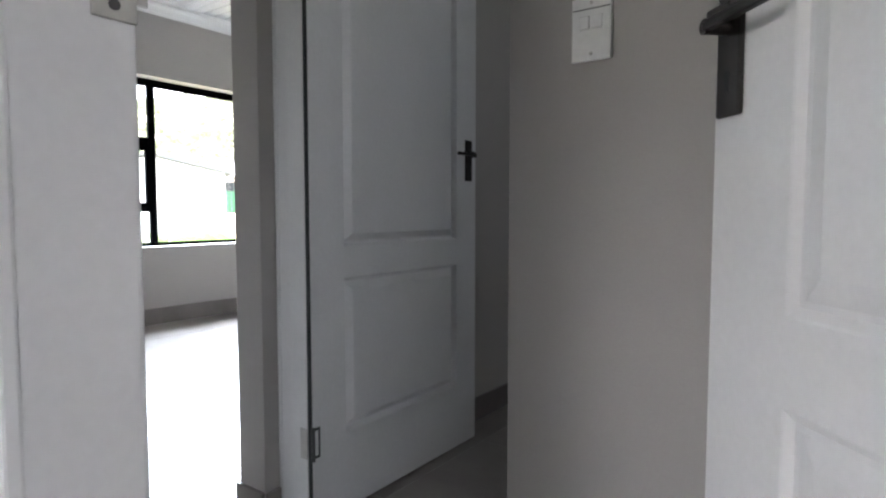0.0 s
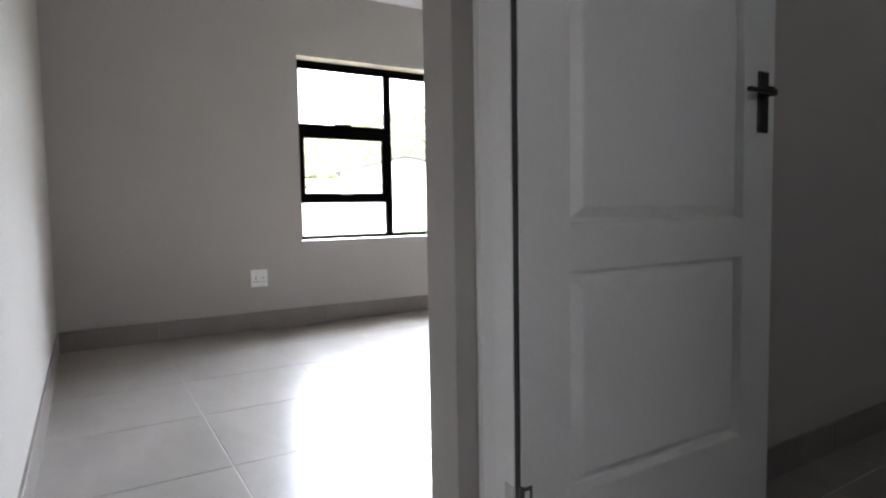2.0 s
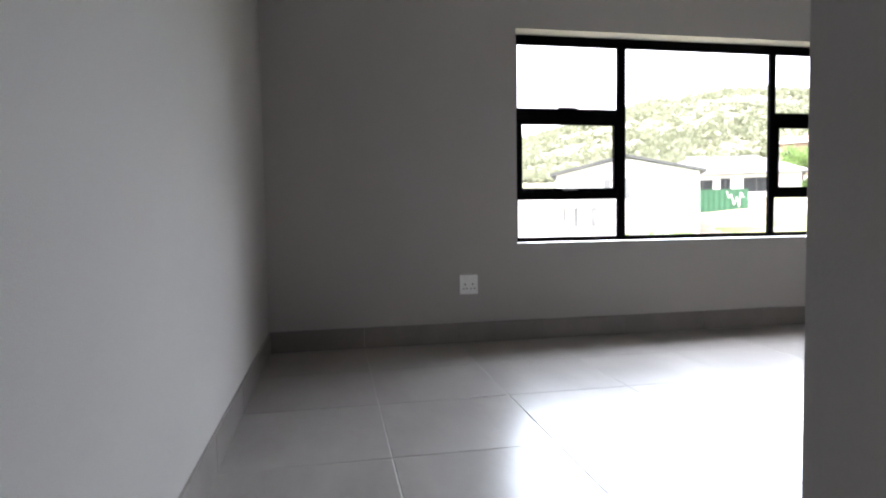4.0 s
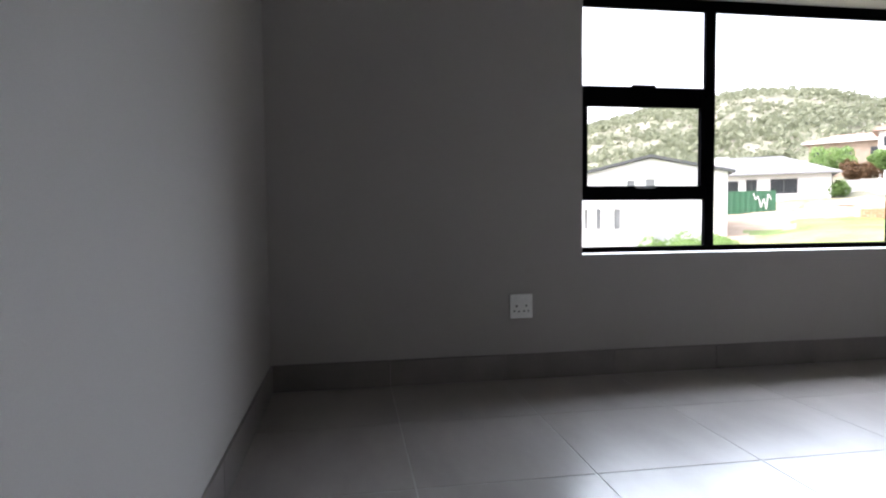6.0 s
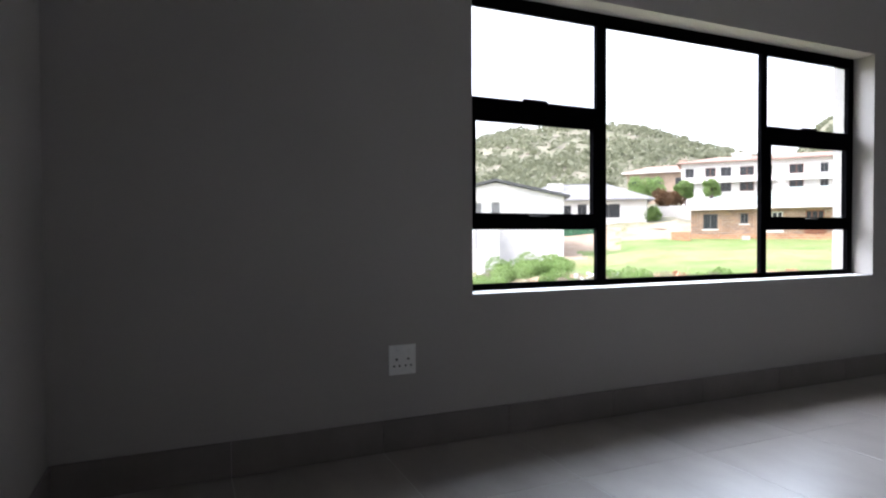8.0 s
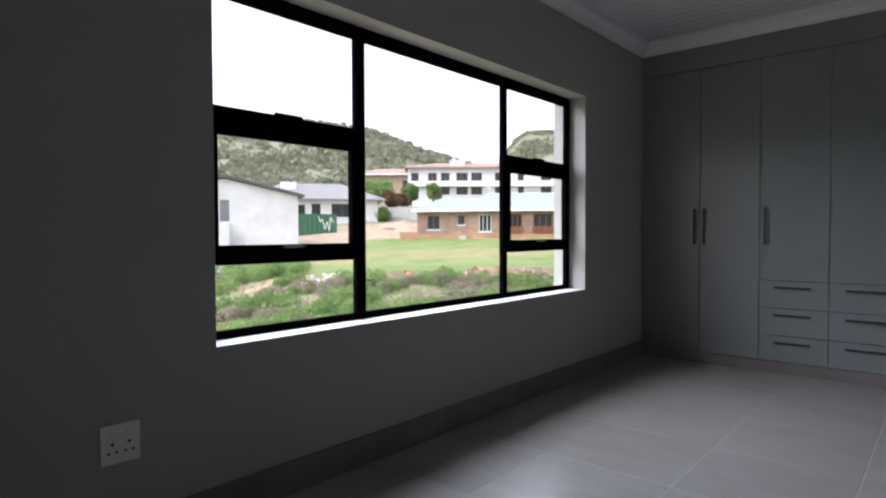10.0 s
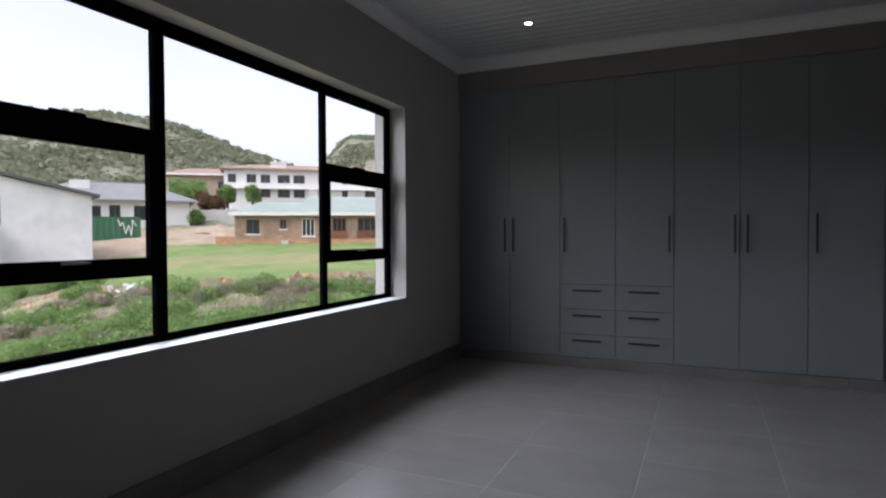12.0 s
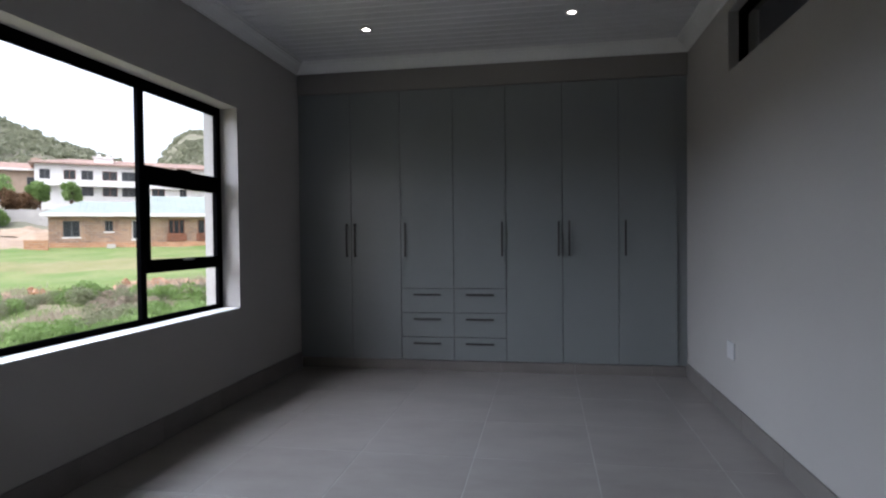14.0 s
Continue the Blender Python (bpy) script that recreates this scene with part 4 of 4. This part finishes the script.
def brick_house():
    h = house_at("brick_house", "single-storey clay brick house with pale green metal roof", 34.8, 51, 0.46, 2)
    ops1 = [(-6.85, -5.8, 0.95, 2.15), (-4.2, -3.65, 1.35, 2.15)]
    part("wall", wall_mesh("x", -7.75, -3.25, 0.55, 2.5, 0, 0.25, ops1), BRICK, h)
    ops2 = [(-2.4, -1.35, 0.75, 2.2), (0.1, 1.25, 0.55, 2.25), (2.2, 3.8, 0.55, 2.25), (6.0, 7.6, 0.55, 2.25)]
    part("wall", wall_mesh("x", -3.25, 11.5, 0.55, 2.5, -0.5, -0.25, ops2), BRICK, h)
    part("wall", boxes((-3.25, -3.0, -0.25, 0.0, 0.55, 2.5)), BRICK, h)
    part("plinth", boxes((-8.1, -3.27, -0.12, 0.2, -1.2, 0.55), (-3.25, 11.6, -0.62, -0.3, -1.2, 0.55)), BASEBRICK, h, "orange brick plinth")
    part("garden_wall", boxes((-9.0, -7.6, -1.6, -1.3, -1.0, 0.75)), BASEBRICK, h)
    part("wall", boxes((-7.75, -7.5, 0.25, 8, -0.5, 2.5), (11.2, 11.45, 0, 8, -0.5, 2.5), (-7.5, 11.2, 7.75, 8, -0.5, 2.5)), BRICK, h)
    for a, b, c, d in ops1:
        add_house_window(h, a, b, c, d, 0, 1)
    for a, b, c, d in ops2:
        add_house_window(h, a, b, c, d, -0.5, 2, FASCIA if a < 0 else TIMBER)
    for a, b in ((0.0, 1.35), (2.1, 3.9), (5.9, 7.7)):
        bal = bmesh.new()
        box(bal, a, b, -0.72, -0.66, 1.12, 1.18)
        box(bal, a, b, -0.72, -0.66, 0.60, 0.66)
        n = 12
        for k in range(n + 1):
            u = a + 0.03 + (b - a - 0.06) * k / n
            box(bal, u - 0.05, u + 0.05, -0.71, -0.67, 0.66, 1.12)
        part("balustrade", bal, TIMBER, h, "red-brown timber balustrade")
    part("roof", hip_roof(-8.2, 1.0, -0.5, 8.4, 2.68, 3.80, 2.2), GREENROOF, h)
    part("roof", hip_roof(-3.6, 12.2, -1.1, 8.4, 2.68, 4.3, 2.0), GREENROOF, h)
    part("fascia", boxes((-8.2, -3.6, -0.56, -0.5, 2.45, 2.69), (-3.6, 12.2, -1.16, -1.1, 2.45, 2.69)), FASCIA, h)
    ribs = bmesh.new()
    for k in range(27):
        u = -1.4 + k * 0.43
        rod(ribs, (u, -1.08, 2.70), (u, 3.6, 4.29), 0.022, 4)
    for k in range(7):
        u = -5.9 + k * 0.42
        rod(ribs, (u, -0.48, 2.70), (u, 3.9, 3.80), 0.022, 4)
    part("roof_rib", ribs, GREENROOF, h)
    part("steps", boxes((-4.2, -3.4, -1.5, -0.3, -1.0, 0.05), (-4.05, -3.5, -1.0, -0.3, 0.05, 0.42)), BLOCK, h)


def villa():
    h = house_at("white_villa", "large white three-storey villa with terracotta tiled roof", 36.7, 88, 3.1, 4)
    ops = []
    for ua, ub in ((-11.2, -10.1), (-8.7, -7.4), (-6.8, -5.5), (-4.5, -2.8), (-2.3, -0.7), (1.2, 2.8), (4.6, 5.5), (8.0, 9.6)):
        for z in (3.7, 5.75):
            ops.append((ua, ub, z, z + 1.2))
    facade(h, 23.4, -3, 7.6, 0, ops, WHITEWALL)
    side_walls(h, 23.4, -3, 7.6, 0, 9, WHITEWALL)
    for k, (a, b, c, d) in enumerate(ops):
        add_house_window(h, a, b, c, d, 0, 1, DARKTRIM if k % 4 < 2 else TIMBER)
    part("balcony", boxes((-10.8, -0.2, -1.2, -0.02, 4.85, 5.05), (0.6, 10.8, -0.9, -0.02, 4.85, 5.05)), WHITEWALL, h)
    part("roof", hip_roof(-12.3, 12.3, -0.8, 9.8, 7.75, 8.85, 4.5), REDROOF, h)
    part("chimney", boxes((-5.4, -3.2, 1.0, 2.0, 7.6, 8.75), (-5.55, -3.05, 0.85, 2.15, 8.75, 8.9), (-5.0, -4.6, 1.2, 1.7, 8.9, 9.25), (-4.0, -3.6, 1.2, 1.7, 8.9, 9.25)), WHITEWALL, h)
    # the wing behind, further along
    g = house_at("white_villa_wing", "white house wing with terracotta roof behind the villa", 29.2, 93, 3.2, 0)
    ops = [(-6 + 3.2 * k, -4.6 + 3.2 * k, 3.2, 4.6) for k in range(4)]
    facade(g, 16, -3, 5.6, 0, ops, WHITEWALL)
    side_walls(g, 16, -3, 5.6, 0, 8, WHITEWALL)
    for a, b, c, d in ops:
        add_house_window(g, a, b, c, d, 0, 1)
    part("roof", hip_roof(-8.6, 8.6, -0.7, 8.6, 5.75, 7.6, 3.5), REDROOF, g)


def tan_house():
    h = house_at("tan_house", "tan face-brick house with a low terracotta roof", 46.2, 92, 4.9, -6)
    ops = [(-4.2, -2.6, 3.0, 4.5), (-1.6, 0.2, 3.0, 4.5), (2.2, 3.8, 3.0, 4.4), (-4.0, -2.4, 0.4, 1.7), (1.6, 3.8, 0.2, 1.7)]
    facade(h, 9, -3, 5.2, 0, ops, TANWALL)
    side_walls(h, 9, -3, 5.2, 0, 8, TANWALL)
    for a, b, c, d in ops:
        add_house_window(h, a, b, c, d, 0, 1)
    part("roof", hip_roof(-5.2, 5.2, -0.8, 8.8, 5.35, 6.6, 3.0), REDROOF, h)
    part("fascia", boxes((-5.2, 5.2, -0.86, -0.8, 5.15, 5.38)), FASCIA, h)
    part("chimney", boxes((2.6, 3.7, 1, 2, 5.4, 7.0)), TANWALL, h)


def grey_house():
    h = house_at("grey_roof_house", "white single-storey house with grey hipped roof", 53.3, 68, 2.35, 2)
    ops = [(-2.9, -0.9, 0.9, 2.0), (-0.2, 0.8, 0.1, 2.1), (2.0, 4.4, 0.6, 2.1)]
    facade(h, 14.5, -2.5, 2.5, 0, ops, WHITEWALL)
    side_walls(h, 14.5, -2.5, 2.5, 0, 9, WHITEWALL)
    for a, b, c, d in ops:
        add_house_window(h, a, b, c, d, 0, 1)
    part("roof", hip_roof(-8.0, 8.0, -0.9, 9.8, 2.65, 4.7, 4.6), GREYROOF, h)
    part("ridge_cap", boxes((-3.5, 3.5, 4.35, 4.55, 4.66, 4.78)), GREYROOF, h)
    part("chimney", boxes((-3.6, -1.8, 2.2, 3.0, 3.4, 4.7)), WHITEWALL, h)


def white_house():
    h = house_at("white_house", "unfinished white plastered two-storey house with dark roof edge", 61.2, 42, -1.0, 3)
    ops = [(-1.55, -0.95, 3.45, 4.35), (-0.35, 0.35, 2.85, 4.4), (-4.3, -3.9, 3.3, 3.8), (-3.6, -3.2, 0.9, 2.4), (-2.4, -1.9, 0.9, 2.4), (-1.5, -0.8, 0.9, 2.5), (-4.4, -4.1, 0.9, 2.4)]
    facade(h, 9.6, -1.5, 4.7, 0, ops, PLASTER)
    gb = bmesh.new()
    v = [gb.verts.new(p) for p in ((-4.8, 0, 4.7), (4.8, 0, 4.7), (0.0, 0, 5.75), (-4.8, 0.25, 4.7), (4.8, 0.25, 4.7), (0.0, 0.25, 5.75))]
    gb.faces.new(v[:3])
    gb.faces.new(v[3:])
    for i in range(3):
        gb.faces.new((v[i], v[(i + 1) % 3], v[3 + (i + 1) % 3], v[3 + i]))
    part("gable", gb, PLASTER, h)
    side_walls(h, 9.6, -1.5, 4.7, 0, 12, PLASTER)
    for a, b, c, d in ops:
        add_house_window(h, a, b, c, d, 0, 0, FASCIA, GREYGLASS)
    part("roof", cross_roof(-5.2, 5.2, -0.35, 12.4, 4.80, 6.0, 0.18), DARKTRIM, h)
    lw = part("low_wall", boxes((-1.4, 0.15, -1.8, -1.6, -1.5, 2.8), (-0.05, 0.15, -1.6, -0.01, -1.5, 2.8)), PLASTER, h)
    part("low_house", boxes((-9.0, -4.9, 0.6, 8, -1.5, 3.6)), PLASTER, h)
    part("low_roof", boxes((-9.2, -4.85, 0.4, 8.2, 3.6, 3.8)), DARKTRIM, h)


brick_house()
villa()
tan_house()
grey_house()
white_house()


def container():
    p = at(53.6, 60, ground_z(53.6, 60) - 0.06)
    c = empty("shipping_container", pose(p.x, p.y, p.z, 0, 0, 56) @ Matrix.Diagonal((0.86, 0.86, 0.86, 1)), "dark green shipping container with white painted zigzag marks", "container")
    bm = bmesh.new()
    n = 44
    top, bot = 2.35, 0.12
    xs = [-3.0 + 6.0 * k / n for k in range(n + 1)]
    col = [(x, 0.0 if (k // 2) % 2 else 0.05) for k, x in enumerate(xs)]
    a = [bm.verts.new((x, y, bot)) for x, y in col]
    b = [bm.verts.new((x, y, top)) for x, y in col]
    for k in range(n):
        bm.faces.new((a[k], a[k + 1], b[k + 1], b[k]))
    part("corrugated_side", bm, GREENPAINT, c)
    part("body", boxes((-3.0, 3.0, 0.06, 2.4, 0.0, 2.42)), GREENPAINT, c)
    for x in (-3.02, 2.9):
        part("corner_post", boxes((x, x + 0.12, -0.03, 0.09, 0.0, 2.44), bev=0.01), GREENPAINT, c)
    for z in (0.0, 2.34):
        part("rail", boxes((-2.9, 2.9, -0.02, 0.06, z, z + 0.12)), GREENPAINT, c)
    zz = bmesh.new()
    pts = [(0.9, 2.2), (1.15, 1.5), (1.35, 1.9), (1.65, 0.7), (1.9, 1.6), (2.15, 0.5), (2.3, 2.1), (2.6, 1.5)]
    for (xa, za), (xb, zb) in zip(pts, pts[1:]):
        rod(zz, (xa, -0.012, za), (xb, -0.012, zb), 0.055, 5)
    part("white_marks", zz, FASCIA, c, "white zigzag paint marks")


container()


def block_wall():
    w = empty("boundary_wall", Matrix.Translation(at(46, 72, 2.0)), "long grey block boundary wall stepping up the slope", "wall")
    w.matrix_world = Matrix.Translation(at(46, 72, 0)) @ pose(0, 0, 0, 0, 0, 46)
    for k in range(-8, 9):
        x = k * 2.0
        th = 46 - math.degrees(math.atan2(x, 72))
        z = ground_z(th, 72)
        part("wall_panel", boxes((x - 0.99, x + 0.99, 0, 0.18, z - 0.6, z + 1.35)), BLOCK, w)
        part("pier", boxes((x + 0.85, x + 1.15, -0.06, 0.24, z - 0.6, z + 1.45)), BLOCK, w)


block_wall()
add_tree("small round green tree beside the tan house", 47.3, 76, 4.7, 3.8, LEAF_A)
add_tree("small green tree in front of the villa", 44.0, 78, 4.2, 2.2, LEAF_A)
add_tree("small green tree at the villa wall", 41.9, 80, 3.9, 2.0, LEAF_A)
add_tree("low russet-leaved tree behind the boundary wall", 45.4, 75, 2.7, 3.4, LEAF_C)
add_tree("low green shrub tree by the boundary wall", 47.2, 70, 1.3, 2.6, LEAF_A)


def rubble(th, d, n, mat, label):
    g = empty("rubble_heap", Matrix.Translation(at(th, d, ground_z(th, d))), label, "rubble")
    r5 = random.Random(n)
    bm = bmesh.new()
    for _ in range(n):
        s = r5.uniform(0.08, 0.24)
        m = pose(r5.gauss(0, 0.6), r5.gauss(0, 0.5), s * 0.4 + abs(r5.gauss(0, 0.08)), r5.uniform(0, 90), r5.uniform(0, 90), r5.uniform(0, 90))
        bmesh.ops.create_cube(bm, size=s, matrix=m @ Matrix.Diagonal((1.5, 1, 0.7, 1)))
    part("stones", bm, mat, g)


rubble(50.4, 27.5, 60, FASCIA, "heap of pale rubble on the bank")
rubble(36.0, 29.5, 8, BASEBRICK, "scattered red bricks along the lawn edge")
rubble(44.0, 29.0, 6, BASEBRICK, "few red bricks on the bare earth")


def sand_heap(th, d, w, h):
    bm = bmesh.new()
    bmesh.ops.create_grid(bm, x_segments=24, y_segments=24, size=1)
    for v in bm.verts:
        r = v.co.length
        v.co.z = h * max(-0.2, 1 - r ** 1.4) * (0.85 + 0.3 * noise.noise(v.co * 3)) - 0.1
        v.co.x *= w
        v.co.y *= w * 0.7
    ob = part("sand_heap", bm, SAND, smooth=True)
    ob.matrix_world = Matrix.Translation(at(th, d, ground_z(th, d)))
    tagged(ob, "heap of pale building sand beside the driveway", "sand")


sand_heap(43.2, 57, 3.4, 1.1)
sand_heap(45.0, 61, 3.0, 0.9)

# ---- the laid pieces last ----
lay_tiles(XW, XE, YS, YN + 0.02)
lay_tiles(XE + 0.004, 2.40, YS, HN)
lay_tiles(-0.87, 2.40, 1.70, 4.4)
lay_tiles(-0.908, -0.072, HN + 0.003, 1.699)
lay_tiles(-1.2, 2.40, -2.45, 0.56)
lay_tiles(0.07, 0.94, 0.563, 0.698)
SK, ST = 0.135, 0.011
lay_skirting("y", YS, YN, XW, XW + ST, SK, TY)
lay_skirting("x", XW + ST, 0.065, YS, YS + ST, SK, TX)
lay_skirting("y", HN, 1.700, -1.031 - ST, -1.031, 0.092, TY)
lay_skirting("y", 1.701, YN, XE - ST, XE, 0.115, TY)
lay_skirting("x", -1.031 - ST, -0.91, HN - ST, HN, 0.092, TX)
lay_skirting("x", -0.072, 2.40, HN - ST, HN, SK, TX)
lay_skirting("y", HN, 1.622, -0.909, -0.909 + ST, 0.092, TY)
lay_skirting("y", 1.72, 4.6, -0.87, -0.87 + ST, 0.105, TY)
lay_skirting("x", XW + ST, XE - ST, YN + 0.008, YN + 0.020, 0.086, TX)
